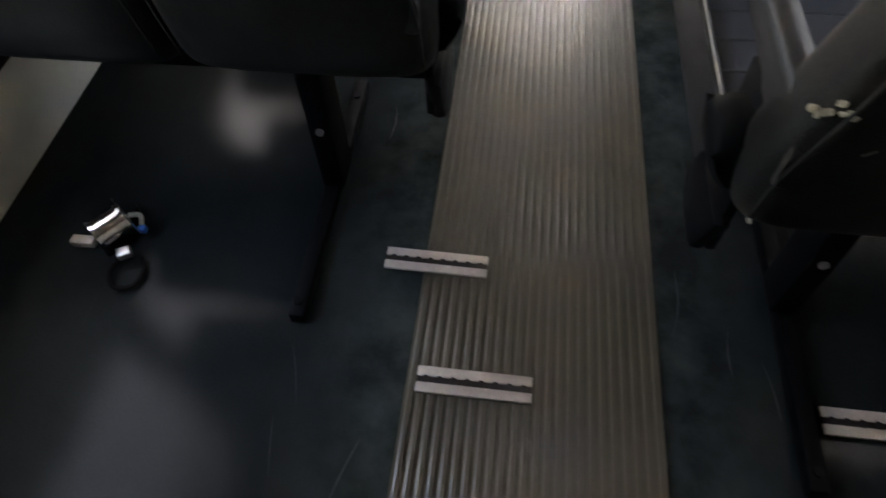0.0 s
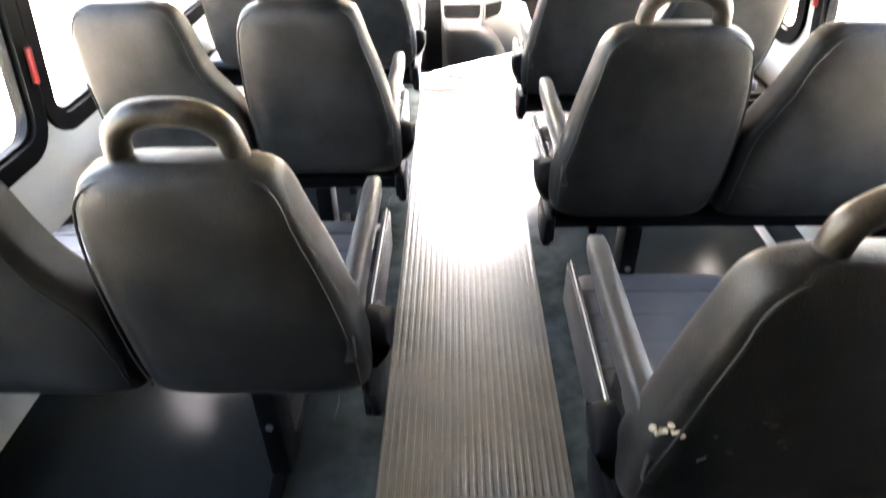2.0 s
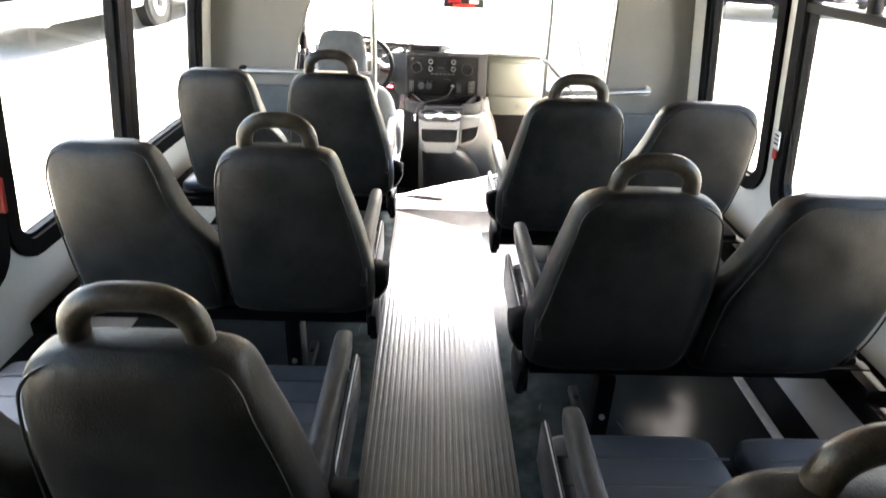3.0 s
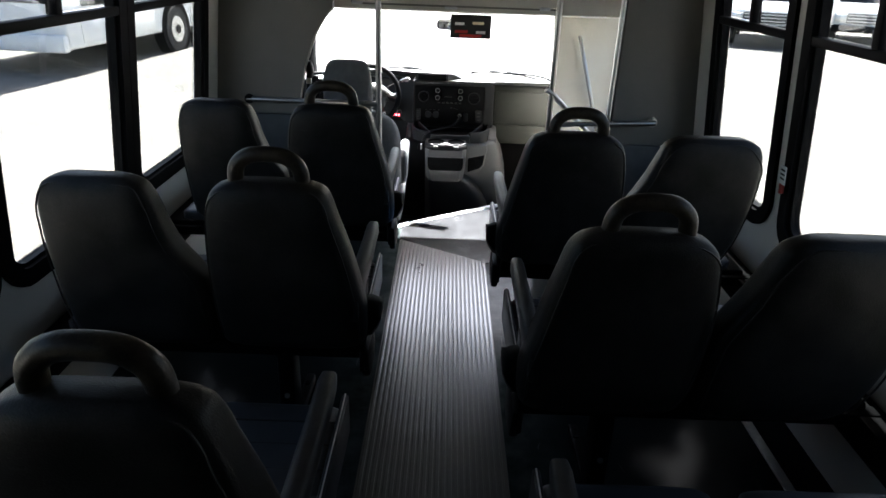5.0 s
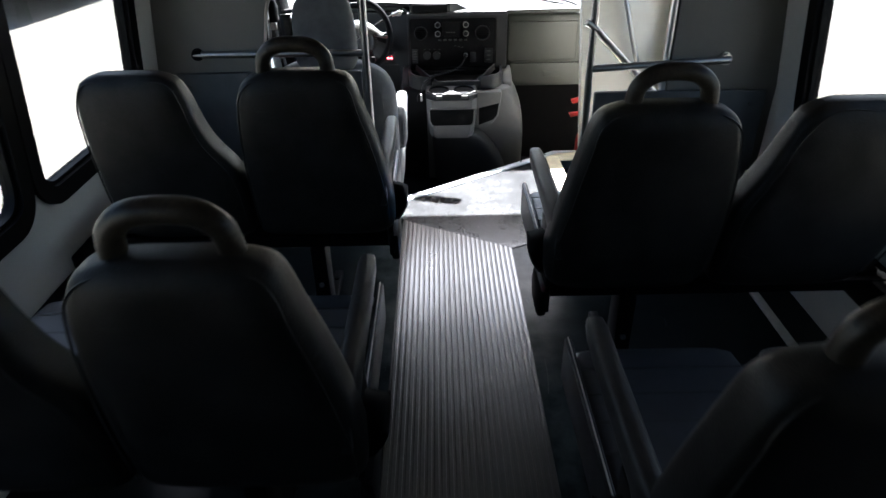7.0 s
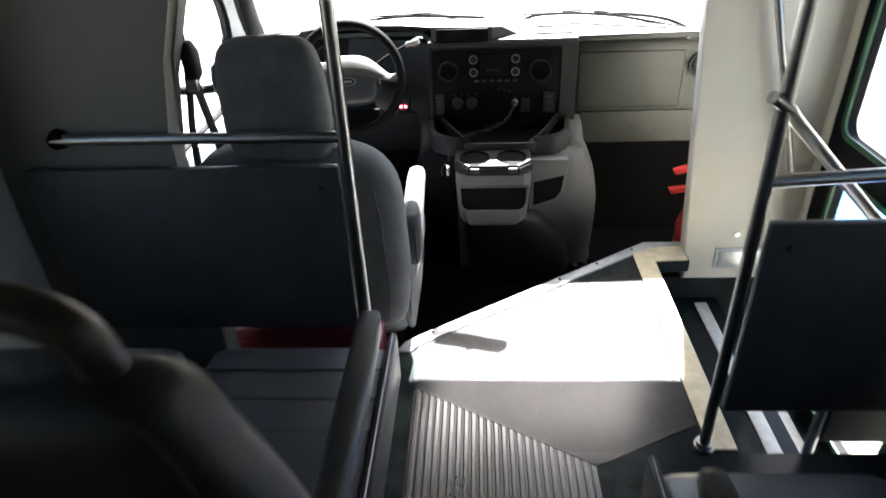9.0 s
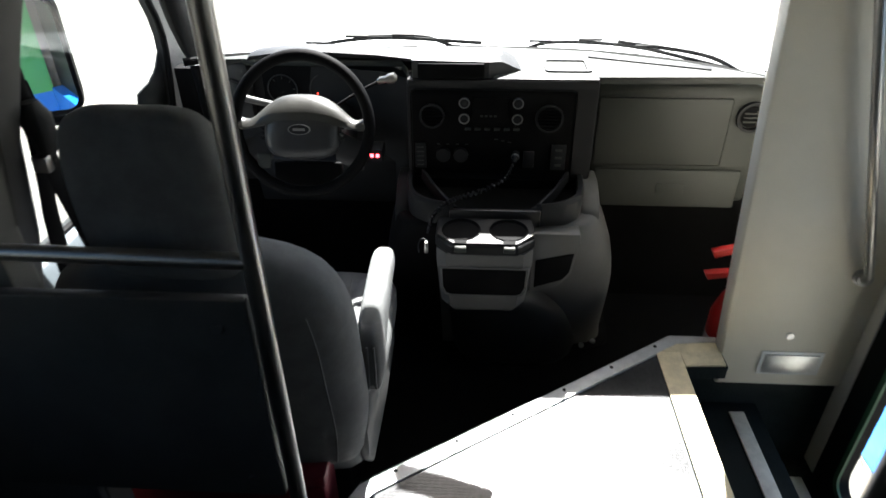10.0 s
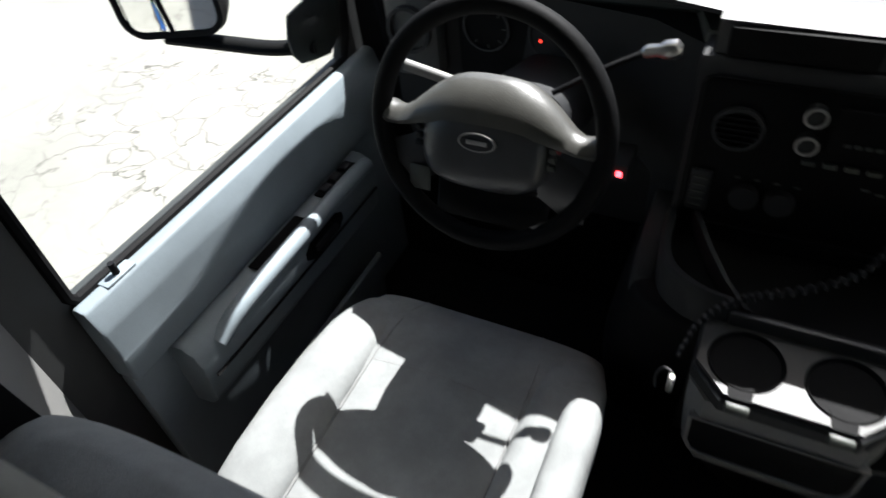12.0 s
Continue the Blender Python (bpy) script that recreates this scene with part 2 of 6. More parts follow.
def refine(sections, steps=3):
    """Sections put between the given ones along a smooth curve."""
    out = []
    for i in range(len(sections) - 1):
        a, b, c, d = sections[max(0, i - 1)], sections[i], sections[i + 1], sections[min(len(sections) - 1, i + 2)]
        for k in range(steps):
            t = k / steps
            out.append(tuple(0.5 * (2 * q + (r - p) * t + (2 * p - 5 * q + 4 * r - w) * t * t + (3 * q - p - 3 * r + w) * t ** 3) for p, q, r, w in zip(a, b, c, d)))
    return out + [tuple(sections[-1])]


def smooth_line(pts, steps=6):
    """Catmull-Rom through the points."""
    p = [Vector(q) for q in pts]
    p = [p[0] * 2 - p[1]] + p + [p[-1] * 2 - p[-2]]
    out = []
    for i in range(1, len(p) - 2):
        for k in range(steps):
            t = k / steps
            a, b, c, d = p[i - 1], p[i], p[i + 1], p[i + 2]
            out.append(0.5 * (2 * b + (c - a) * t + (2 * a - 5 * b + 4 * c - d) * t * t + (3 * b - a - 3 * c + d) * t ** 3))
    return out + [p[-2]]


def tube(pts, r, n=10, bm=None, squash=1.0):
    """A round bar along a line of points; squash flattens it across its second axis."""
    pts = [Vector(p) for p in pts]
    rings, side = [], None
    for i, p in enumerate(pts):
        d = (pts[min(i + 1, len(pts) - 1)] - pts[max(i - 1, 0)]).normalized()
        if side is None:
            side = d.cross(Vector((0, 0, 1)) if abs(d.z) < 0.9 else Vector((1, 0, 0))).normalized()
        side = (side - d * side.dot(d)).normalized()
        up = d.cross(side)
        rr = r[i] if isinstance(r, (list, tuple)) else r
        rings.append([p + (side * math.cos(2 * math.pi * k / n) + up * squash * math.sin(2 * math.pi * k / n)) * rr for k in range(n)])
    return loft(rings, bm)


def disc(bm, centre, r, depth, axis="y", n=20, inner=0.0):
    """A cylinder or ring along axis, from centre forward by depth."""
    c = Vector(centre)
    i = "xyz".index(axis)

    def pt(rad, a, h):
        q = [math.cos(a) * rad, math.sin(a) * rad]
        q.insert(i, h)
        return c + Vector(q)

    angles = [2 * math.pi * k / n for k in range(n)]
    if not inner:
        return loft([[pt(r, a, 0) for a in angles], [pt(r, a, depth) for a in angles]], bm)
    loops = [[bm.verts.new(pt(rad, a, h)) for a in angles] for rad, h in ((inner, 0), (r, 0), (r, depth), (inner, depth))]
    for j in range(4):
        a, b = loops[j], loops[(j + 1) % 4]
        for k in range(n):
            bm.faces.new((a[k], a[(k + 1) % n], b[(k + 1) % n], b[k]))
    return bm


def sheet(outer, holes, place, thick):
    """A flat sheet with holes: outlines in (u, v); place(u, v, w) gives the point, w from 0 to thick."""
    bm = bmesh.new()
    edges = []
    for loop in (outer, *holes):
        vs = [bm.verts.new((u, v, 0)) for u, v in loop]
        edges += [bm.edges.new((vs[i], vs[(i + 1) % len(vs)])) for i in range(len(vs))]
    bmesh.ops.triangle_fill(bm, use_beauty=True, use_dissolve=False, edges=edges)
    g = bmesh.ops.extrude_face_region(bm, geom=list(bm.faces))["geom"]
    for v in [q for q in g if isinstance(q, bmesh.types.BMVert)]:
        v.co.z = thick
    for v in bm.verts:
        v.co = place(*v.co)
    return bm


def round_rect(u0, u1, v0, v1, r, n=6):
    out = []
    for cu, cv, a0 in ((u1 - r, v1 - r, 0), (u0 + r, v1 - r, 90), (u0 + r, v0 + r, 180), (u1 - r, v0 + r, 270)):
        for k in range(n + 1):
            a = radians(a0 + 90 * k / n)
            out.append((cu + r * math.cos(a), cv + r * math.sin(a)))
    return out


# ---- the bus body ----
REAR, FRONT, TOP = -3.2, 2.86, 1.78
GROUND = -0.85


def wall_x(side, z):
    """Inner face of the side walls, which lean in above the window sills."""
    base = -1.125 if side < 0 else 1.145
    return base - side * 0.115 * max(0.0, z - 0.6) - side * 0.25 * max(0.0, z - 1.48)


WINDOWS = {-1: [(1.95, 2.655), (1.195, 1.89), (0.44, 1.135), (-0.315, 0.38)], 1: [(1.865, 2.47), (1.105, 1.745), (0.35, 0.99)]}
SILL, HEAD = 0.53, 1.405


def side_wall(side):
    edge = [(REAR, -0.02), (FRONT, -0.02)] + [(FRONT, z) for z in (0.6, 1.48, TOP)] + [(REAR, z) for z in (TOP, 1.48, 0.6)]
    holes = [round_rect(a, b, SILL, HEAD, 0.09) for a, b in WINDOWS[side]]
    bm = sheet(edge, holes, lambda u, v, w: Vector((u, v, w)), 0.045)
    for z in (0.6, 1.48):
        bmesh.ops.bisect_plane(bm, geom=list(bm.verts) + list(bm.edges) + list(bm.faces), plane_co=(0, z, 0), plane_no=(0, 1, 0))
    for v in bm.verts:
        u, z, w = v.co
        v.co = Vector((wall_x(side, z) + side * w, u, z))
    ob = part("wall_left" if side < 0 else "wall_right", bm, WALLM, sharp=20)
    return tagged(ob, "off-white moulded bus side wall with window openings", "wall", kind="structure")


def bus_window(side, y0, y1, number, latch):
    w = thing("window_%d" % number, (0, 0, 0), "black-framed bus window with upper sliding panes", "window", "bus side windows", "structure")

    def place(u, v, d):
        return Vector((wall_x(side, v) + side * d, u, v))

    def framed(u0, u1, v0, v1, r, width, d0, d1):
        bm = sheet(round_rect(u0, u1, v0, v1, r), [round_rect(u0 + width, u1 - width, v0 + width, v1 - width, max(0.02, r - width))], lambda u, v, q: Vector((u, v, d0 + (d1 - d0) * q)), 1.0)
        for v in bm.verts:
            v.co = place(*v.co)
        return bm

    part("window_frame", framed(y0 - 0.028, y1 + 0.028, SILL - 0.028, HEAD + 0.028, 0.11, 0.05, -0.014, 0.02), RUBBER, w, "black rubber window frame", sharp=30)
    part("inner_frame", framed(y0 + 0.012, y1 - 0.012, SILL + 0.012, HEAD - 0.012, 0.08, 0.02, 0.0, 0.03), BLACK, w, "black metal sash", sharp=30)
    bar = 1.165
    bm = bmesh.new()
    box(bm, -0.012, 0.022, y0 + 0.015, y1 - 0.015, bar - 0.014, bar + 0.014, 0.004)
    for v in bm.verts:
        v.co.x = wall_x(side, v.co.z) + side * v.co.x
    part("transom_bar", bm, BLACK, w)
    mid = (y0 + y1) / 2
    bm = bmesh.new()
    box(bm, -0.008, 0.024, mid - 0.015, mid + 0.015, bar, HEAD - 0.02, 0.004)
    for v in bm.verts:
        v.co.x = wall_x(side, v.co.z) + side * v.co.x
    part("slider_post", bm, BLACK, w)
    for a, b, c, d, off in ((y0, y1, SILL, bar, 0.02), (y0, mid, bar, HEAD, 0.014), (mid, y1, bar, HEAD, 0.026)):
        bm = bmesh.new()
        box(bm, off - 0.002, off + 0.002, a + 0.02, b - 0.02, c + 0.015, d - 0.015)
        for v in bm.verts:
            v.co.x = wall_x(side, v.co.z) + side * v.co.x
        part("pane", bm, TINTED, w, "grey-tinted window glass", smooth=False)
    for k in range(5):
        bm = bmesh.new()
        yy = y0 + 0.09 + k * (y1 - y0 - 0.18) / 4
        disc(bm, (wall_x(side, HEAD + 0.006) - side * 0.014, yy, HEAD + 0.004), 0.006, -side * 0.004, "x", 8)
        part("frame_screw", bm, ALU, w, "bright screw head")
    # added red bar imitates a thin orange-brown reflection by its colour
    if latch:
        bm = bmesh.new()
        yy = (y1 - 0.0) if side < 0 else y1 + 0.0
        box(bm, -0.032, -0.016, yy + 0.002, yy + 0.014, 0.68, 0.77, 0.003)
        for v in bm.verts:
            v.co.x = wall_x(side, v.co.z) + side * v.co.x
        part("reflection_bar", bm, RED, w, "red bar standing in for a reflection at the window edge")
    return w


for s in (-1, 1):
    side_wall(s)
n = 0
for s in (-1, 1):
    for i, (a, b) in enumerate(WINDOWS[s]):
        n += 1
        bus_window(s, a, b, n, (s, i) in ((-1, 2), (1, 1)))

# floor: raised passenger deck with a slanting front edge and the step well cut out
DECK = [(-1.2, REAR), (1.16, REAR), (1.16, 2.60), (0.54, 2.60), (0.54, 3.40), (0.655, 3.41), (0.655, 3.53), (0.525, 3.53), (-0.262, 3.0), (-0.30, 2.93), (-1.2, 2.93)]
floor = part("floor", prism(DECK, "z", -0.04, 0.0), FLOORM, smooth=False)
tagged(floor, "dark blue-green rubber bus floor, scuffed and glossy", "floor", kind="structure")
cab = part("cab_floor", prism([(-1.15, 2.9), (0.53, 2.9), (0.53, 3.535), (1.0, 3.535), (1.0, 4.6), (-1.15, 4.6)], "z", -0.3, -0.25), RUBBER, smooth=False)
tagged(cab, "black rubber mat on the lower cab floor", "floor", kind="structure")
riser = part("deck_riser", prism([(-0.30, 2.935), (-0.262, 2.99), (0.525, 3.52), (0.655, 3.52), (0.655, 3.50), (0.53, 3.50), (-0.25, 2.97), (-0.285, 2.935)], "z", -0.25, -0.041), RUBBER, smooth=False)
tagged(riser, "black riser under the deck edge", "riser", kind="structure")

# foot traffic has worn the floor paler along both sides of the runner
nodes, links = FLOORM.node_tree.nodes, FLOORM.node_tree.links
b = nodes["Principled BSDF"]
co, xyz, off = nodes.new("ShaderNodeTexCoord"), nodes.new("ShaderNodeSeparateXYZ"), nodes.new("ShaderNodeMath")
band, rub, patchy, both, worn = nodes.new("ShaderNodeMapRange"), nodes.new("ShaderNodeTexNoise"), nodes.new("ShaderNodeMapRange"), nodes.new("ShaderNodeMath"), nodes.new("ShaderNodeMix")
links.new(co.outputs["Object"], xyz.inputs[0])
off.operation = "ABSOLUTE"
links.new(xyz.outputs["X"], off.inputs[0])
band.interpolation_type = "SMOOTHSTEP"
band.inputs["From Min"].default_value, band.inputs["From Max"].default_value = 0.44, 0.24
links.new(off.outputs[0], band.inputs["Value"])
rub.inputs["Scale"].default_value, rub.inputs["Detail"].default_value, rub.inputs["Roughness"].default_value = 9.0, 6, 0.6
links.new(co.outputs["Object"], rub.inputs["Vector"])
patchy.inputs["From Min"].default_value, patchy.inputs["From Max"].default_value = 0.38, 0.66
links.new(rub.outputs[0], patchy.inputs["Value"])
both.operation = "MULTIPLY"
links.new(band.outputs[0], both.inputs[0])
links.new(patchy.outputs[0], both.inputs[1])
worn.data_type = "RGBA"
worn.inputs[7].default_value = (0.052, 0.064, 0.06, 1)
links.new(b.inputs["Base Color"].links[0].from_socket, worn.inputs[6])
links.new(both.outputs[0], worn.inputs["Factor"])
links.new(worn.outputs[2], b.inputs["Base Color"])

# ribbed aisle runner
bm = bmesh.new()
X0, X1, RIBS = -0.222, 0.211, 24
step = (X1 - X0) / RIBS
prof = []
for i in range(RIBS):
    x = X0 + i * step
    prof += [(x, 0.0042), (x + step * 0.28, 0.0042), (x + step * 0.34, 0.0062), (x + step * 0.44, 0.0068), (x + step * 0.88, 0.0068), (x + step * 0.96, 0.0062), (x + step * 0.99, 0.0042)]
prof.append((X1, 0.002))
lo = [bm.verts.new((x, REAR + 0.02, z)) for x, z in prof]
hi = [bm.verts.new((x, 2.80 - (x - X0) * 0.57, z)) for x, z in prof]
for i in range(len(prof) - 1):
    bm.faces.new((lo[i], lo[i + 1], hi[i + 1], hi[i]))
for row in (lo, hi):
    foot = [bm.verts.new((row[0].co.x, row[0].co.y, 0.0005)), bm.verts.new((row[-1].co.x, row[-1].co.y, 0.0005))]
    bm.faces.new([foot[0]] + list(row) + [foot[1]])
# grooves get their own brown-grey and no coat, between polished ribs
nodes, links = RUNNER.node_tree.nodes, RUNNER.node_tree.links
b = nodes["Principled BSDF"]
co, xyz, deep, groove_mix = nodes.new("ShaderNodeTexCoord"), nodes.new("ShaderNodeSeparateXYZ"), nodes.new("ShaderNodeMapRange"), nodes.new("ShaderNodeMix")
links.new(co.outputs["Object"], xyz.inputs[0])
links.new(xyz.outputs["Z"], deep.inputs["Value"])
deep.inputs["From Min"].default_value, deep.inputs["From Max"].default_value = 0.0045, 0.0064
groove_mix.data_type = "RGBA"
groove_mix.inputs[6].default_value = (0.044, 0.038, 0.03, 1)
links.new(b.inputs["Base Color"].links[0].from_socket, groove_mix.inputs[7])
links.new(deep.outputs[0], groove_mix.inputs["Factor"])
# paler brown towards the rear, broken by noise, fading out near the entry
along, broken, veil, rear_brown = nodes.new("ShaderNodeMapRange"), nodes.new("ShaderNodeTexNoise"), nodes.new("ShaderNodeMath"), nodes.new("ShaderNodeMix")
along.interpolation_type = "SMOOTHSTEP"
along.inputs["From Min"].default_value, along.inputs["From Max"].default_value, along.inputs["To Max"].default_value = 2.0, 0.5, 1.5
links.new(xyz.outputs["Y"], along.inputs["Value"])
broken.inputs["Scale"].default_value, broken.inputs["Detail"].default_value = 5.0, 6
links.new(co.outputs["Object"], broken.inputs["Vector"])
veil.operation, veil.use_clamp = "MULTIPLY", True
links.new(along.outputs[0], veil.inputs[0])
links.new(broken.outputs[0], veil.inputs[1])
rear_brown.data_type = "RGBA"
rear_brown.inputs[7].default_value = (0.115, 0.094, 0.064, 1)
links.new(groove_mix.outputs[2], rear_brown.inputs[6])
links.new(veil.outputs[0], rear_brown.inputs["Factor"])
links.new(rear_brown.outputs[2], b.inputs["Base Color"])
links.new(deep.outputs[0], b.inputs["Coat Weight"])
runner = part("aisle_runner", bm, RUNNER, smooth=False)
tagged(runner, "worn grey ribbed rubber aisle runner", "floor runner", kind="structure")

# pale scuff marks on the floor beside the runner and under the seats
random.seed(11)
bm = bmesh.new()
for k in range(46):
    x = random.choice((random.uniform(-0.42, -0.235), random.uniform(0.225, 0.42), random.uniform(0.45, 0.8), random.uniform(-0.95, -0.5)))
    y, length, width, a = random.uniform(-0.35, 2.3), random.uniform(0.02, 0.16), random.uniform(0.0006, 0.0018), random.gauss(0, 0.25)
    d, n = Vector((math.sin(a), math.cos(a), 0)), Vector((math.cos(a), -math.sin(a), 0))
    bend = random.uniform(-0.01, 0.01)
    low, high = [], []
    for j in range(5):
        f = j / 4
        p = Vector((x, y, 0.0006)) + d * length * f + n * bend * math.sin(math.pi * f)
        w = width * math.sin(math.pi * (0.1 + 0.8 * f)) * random.uniform(0.6, 1.2)
        low.append(bm.verts.new(p - n * w))
        high.append(bm.verts.new(p + n * w))
    for j in range(4):
        bm.faces.new((low[j], low[j + 1], high[j + 1], high[j]))
scuffs = part("floor_scuffs", bm, material("scuff_grey", (0.045, 0.05, 0.049), 0.7, vary=0.3, scale=60, bump=0), smooth=False)
tagged(scuffs, "thin pale scuff marks on the dark floor", "scuff marks", kind="stuff")

# flat mat on the front platform, with fine ribs across
bm = prism([(-0.225, 2.805), (0.215, 2.557), (0.472, 2.685), (0.472, 3.44), (-0.225, 2.968)], "z", 0.0005, 0.003)
mat = part("platform_mat", bm, MATM, smooth=False)
tagged(mat, "worn grey rubber mat on the front platform", "floor mat", kind="structure")
bm = bmesh.new()
for k in range(105):
    y = 2.60 + k * 0.0082
    x0 = max(-0.222, 0.215 - (y - 2.562) * 1.755) if y < 2.8 else -0.222 + max(0.0, y - 2.965) * 1.475
    x1 = 0.47 if y > 2.69 else 0.225 + (y - 2.562) * 1.9
    if x1 - x0 > 0.03:
        box(bm, x0 + 0.006, x1 - 0.004, y, y + 0.004, 0.003, 0.0037)
ribs = part("platform_ribs", bm, MATM, smooth=False)
tagged(ribs, "fine cross ribs of the platform mat", "floor mat", kind="structure")

# ceiling is out of view; its dark grey is chosen to reduce bounced light
ceiling = part("ceiling", boxed(-1.2, 1.25, REAR, 3.80, TOP, TOP + 0.04), CEILM, smooth=False)
tagged(ceiling, "unseen bus ceiling panel, kept dark to cut fill light", "ceiling", kind="structure")
rear = part("wall_rear", boxed(-1.2, 1.25, REAR - 0.05, REAR, -0.02, TOP), LAMINATE, smooth=False)
tagged(rear, "dark grey laminate rear wall", "wall", kind="structure")


# bulkhead between saloon and cab, with curved cab opening
def bulkhead_left():
    inner = [(-0.70, -0.02), (-0.715, 0.70), (-0.69, 0.86), (-0.64, 1.0), (-0.585, 1.085), (-0.54, 1.118)]
    edge = [(-1.13, -0.25)] + inner[:1] + inner[1:] + [(-0.54, TOP), (-1.0, TOP), (-1.02, 1.48), (-1.125, 0.6)]
    edge[1] = (-0.70, -0.25)
    ob = part("bulkhead_left", prism(edge, "y", 2.845, 2.90, 0.006), BULK, sharp=30)
    return tagged(ob, "beige-grey moulded cab bulkhead with a curved opening", "wall", kind="structure")


bulkhead_left()
ob = part("bulkhead_right", prism([(0.75, -0.02), (1.14, -0.02), (1.14, 0.6), (1.04, 1.48), (0.97, TOP), (0.75, TOP)], "y", 2.65, 2.69, 0.005), BULK, sharp=30)
tagged(ob, "beige-grey bulkhead panel beside the entry door", "wall", kind="structure")


# ---- overhead cabinet and cab shell ----
cabinet = thing("overhead_cabinet", (0, 2.95, 1.12), "cream overhead cabinet above the windscreen opening", "cabinet")
part("body", prism([(0.0, 0.0), (0.66, -0.055), (0.70, 0.02), (0.70, 0.66), (0.0, 0.66)], "x", -0.56, 0.80, 0.006), CREAM, cabinet)
part("door", boxed(-0.46, 0.50, -0.014, -0.001, 0.03, 0.36, 0.004), CREAM, cabinet, "flush cream cabinet door")
for x in (-0.44, 0.44):
    part("hinge", boxed(x - 0.025, x + 0.025, -0.022, -0.015, 0.02, 0.035, 0.002), ALU, cabinet, "small steel hinge")
part("latch", boxed(-0.03, 0.03, -0.024, -0.015, 0.012, 0.024, 0.003), ALU, cabinet, "small steel latch")

# raised strip round the door, coloured darker for the shade of the gap
part("door_edge", sheet(round_rect(-0.47, 0.51, 0.02, 0.37, 0.01), [round_rect(-0.462, 0.502, 0.028, 0.362, 0.008)], lambda u, v, w: Vector((u, -0.004 - w, v)), 0.003), BULK, cabinet, "darker strip painted as the shaded door gap", sharp=30)
part("badge_frame", sheet(round_rect(0.10, 0.235, 0.235, 0.305, 0.006), [round_rect(0.106, 0.229, 0.241, 0.299, 0.004)], lambda u, v, w: Vector((u, -0.0142 - w, v)), 0.002), ALU, cabinet, "thin raised rectangle", sharp=30)
part("lock", disc(bmesh.new(), (0.31, -0.0145, 0.33), 0.014, -0.008, "y", 16), ALU, cabinet, "small steel lock")
part("side_post", boxed(-0.555, -0.50, -0.012, -0.001, 0.03, 0.64, 0.004), CREAM, cabinet, "cream cabinet stile")
part("side_latch", boxed(-0.535, -0.52, -0.02, -0.013, 0.23, 0.36, 0.003), ALU, cabinet, "slim steel latch bar")
for z in (0.22, 0.37):
    part("screw", disc(bmesh.new(), (-0.5275, -0.013, z), 0.008, -0.004, "y", 10), ALU, cabinet, "bright screw head")

# sign under the cabinet
sign = thing("display_sign", (0.11, 3.40, 1.0), "small dark display with coloured bars under the cabinet", "display")
part("case", boxed(-0.11, 0.11, -0.02, 0.03, -0.045, 0.075, 0.006), DASHD, sign)
for x, z, w, mat in ((-0.06, 0.03, 0.05, PAINTW), (0.04, 0.035, 0.06, YELLOW), (-0.05, -0.01, 0.07, RED), (0.055, -0.012, 0.05, PAINTW), (0.0, -0.03, 0.12, RED)):
    part("bar", boxed(x - w / 2, x + w / 2, -0.0225, -0.0205, z - 0.007, z + 0.007), mat, sign, smooth=False)

# cab roof and pillars
ob = part("cap_front", boxed(-1.2, 1.25, 3.80, 3.84, 1.37, TOP), PAINTW)
tagged(ob, "white front cap of the bus body", "wall", kind="structure")
for name, x0, x1 in (("cap_left", -1.2, -1.12), ("cap_right", 1.06, 1.12)):
    ob = part(name, boxed(x0, x1, 2.865, 3.80, 1.12, TOP), PAINTW)
    tagged(ob, "white side of the bus front cap", "wall", kind="structure")
ob = part("cab_roof", prism([(3.612, 1.072), (3.65, 1.125), (3.72, 1.22), (3.80, 1.335), (3.80, 1.40), (3.612, 1.40)], "x", -1.12, 1.06, 0.004), CREAM, sharp=30)
tagged(ob, "cream windscreen header trim", "trim", kind="structure")
ob = part("cab_ceiling", boxed(-1.12, -0.562, 2.905, 3.66, 1.125, 1.19, 0.01), CREAM)
tagged(ob, "cream headliner over the driver", "ceiling", kind="structure")
ob = part("entry_ceiling", boxed(0.805, 0.999, 2.70, 3.66, 1.40, 1.45, 0.01), CREAM)
tagged(ob, "cream ceiling over the entry steps", "ceiling", kind="structure")


def pillar(name, pts, r, label):
    ob = part(name, tube(smooth_line(pts), r, 12, squash=0.7), RUBBER)
    tagged(ob, label, "pillar", kind="structure")


pillar("pillar_left", [(-0.90, 4.10, 0.36), (-0.888, 4.05, 0.60), (-0.882, 3.985, 0.70), (-0.865, 3.90, 0.82), (-0.80, 3.70, 1.13)], 0.046, "dark windscreen pillar beside the driver")
pillar("pillar_right", [(0.80, 3.86, 0.36), (0.785, 3.79, 0.60), (0.765, 3.68, 0.86), (0.745, 3.57, 1.13)], 0.048, "windscreen pillar on the entry side")

SCREEN = smooth_line([(-0.875, 3.90, 0.645), (-0.785, 3.945, 0.645), (-0.60, 3.99, 0.645), (-0.30, 4.045, 0.645), (0.0, 4.06, 0.645), (0.30, 4.03, 0.645), (0.55, 3.935, 0.645), (0.69, 3.83, 0.645), (0.77, 3.75, 0.645)], 4)
wind = thing("windscreen", (0, 0, 0), "large raked windscreen glass, curved at its sides", "windscreen", kind="structure")
bm = bmesh.new()
bow = [[bm.verts.new((p.x * k, p.y + dy, z)) for p in SCREEN] for z, k, dy in ((0.64, 1.0, 0.0), (0.88, 0.985, -0.19), (1.13, 0.96, -0.40))]
for lo, hi in zip(bow, bow[1:]):
    for i in range(len(lo) - 1):
        bm.faces.new((lo[i], lo[i + 1], hi[i + 1], hi[i]))
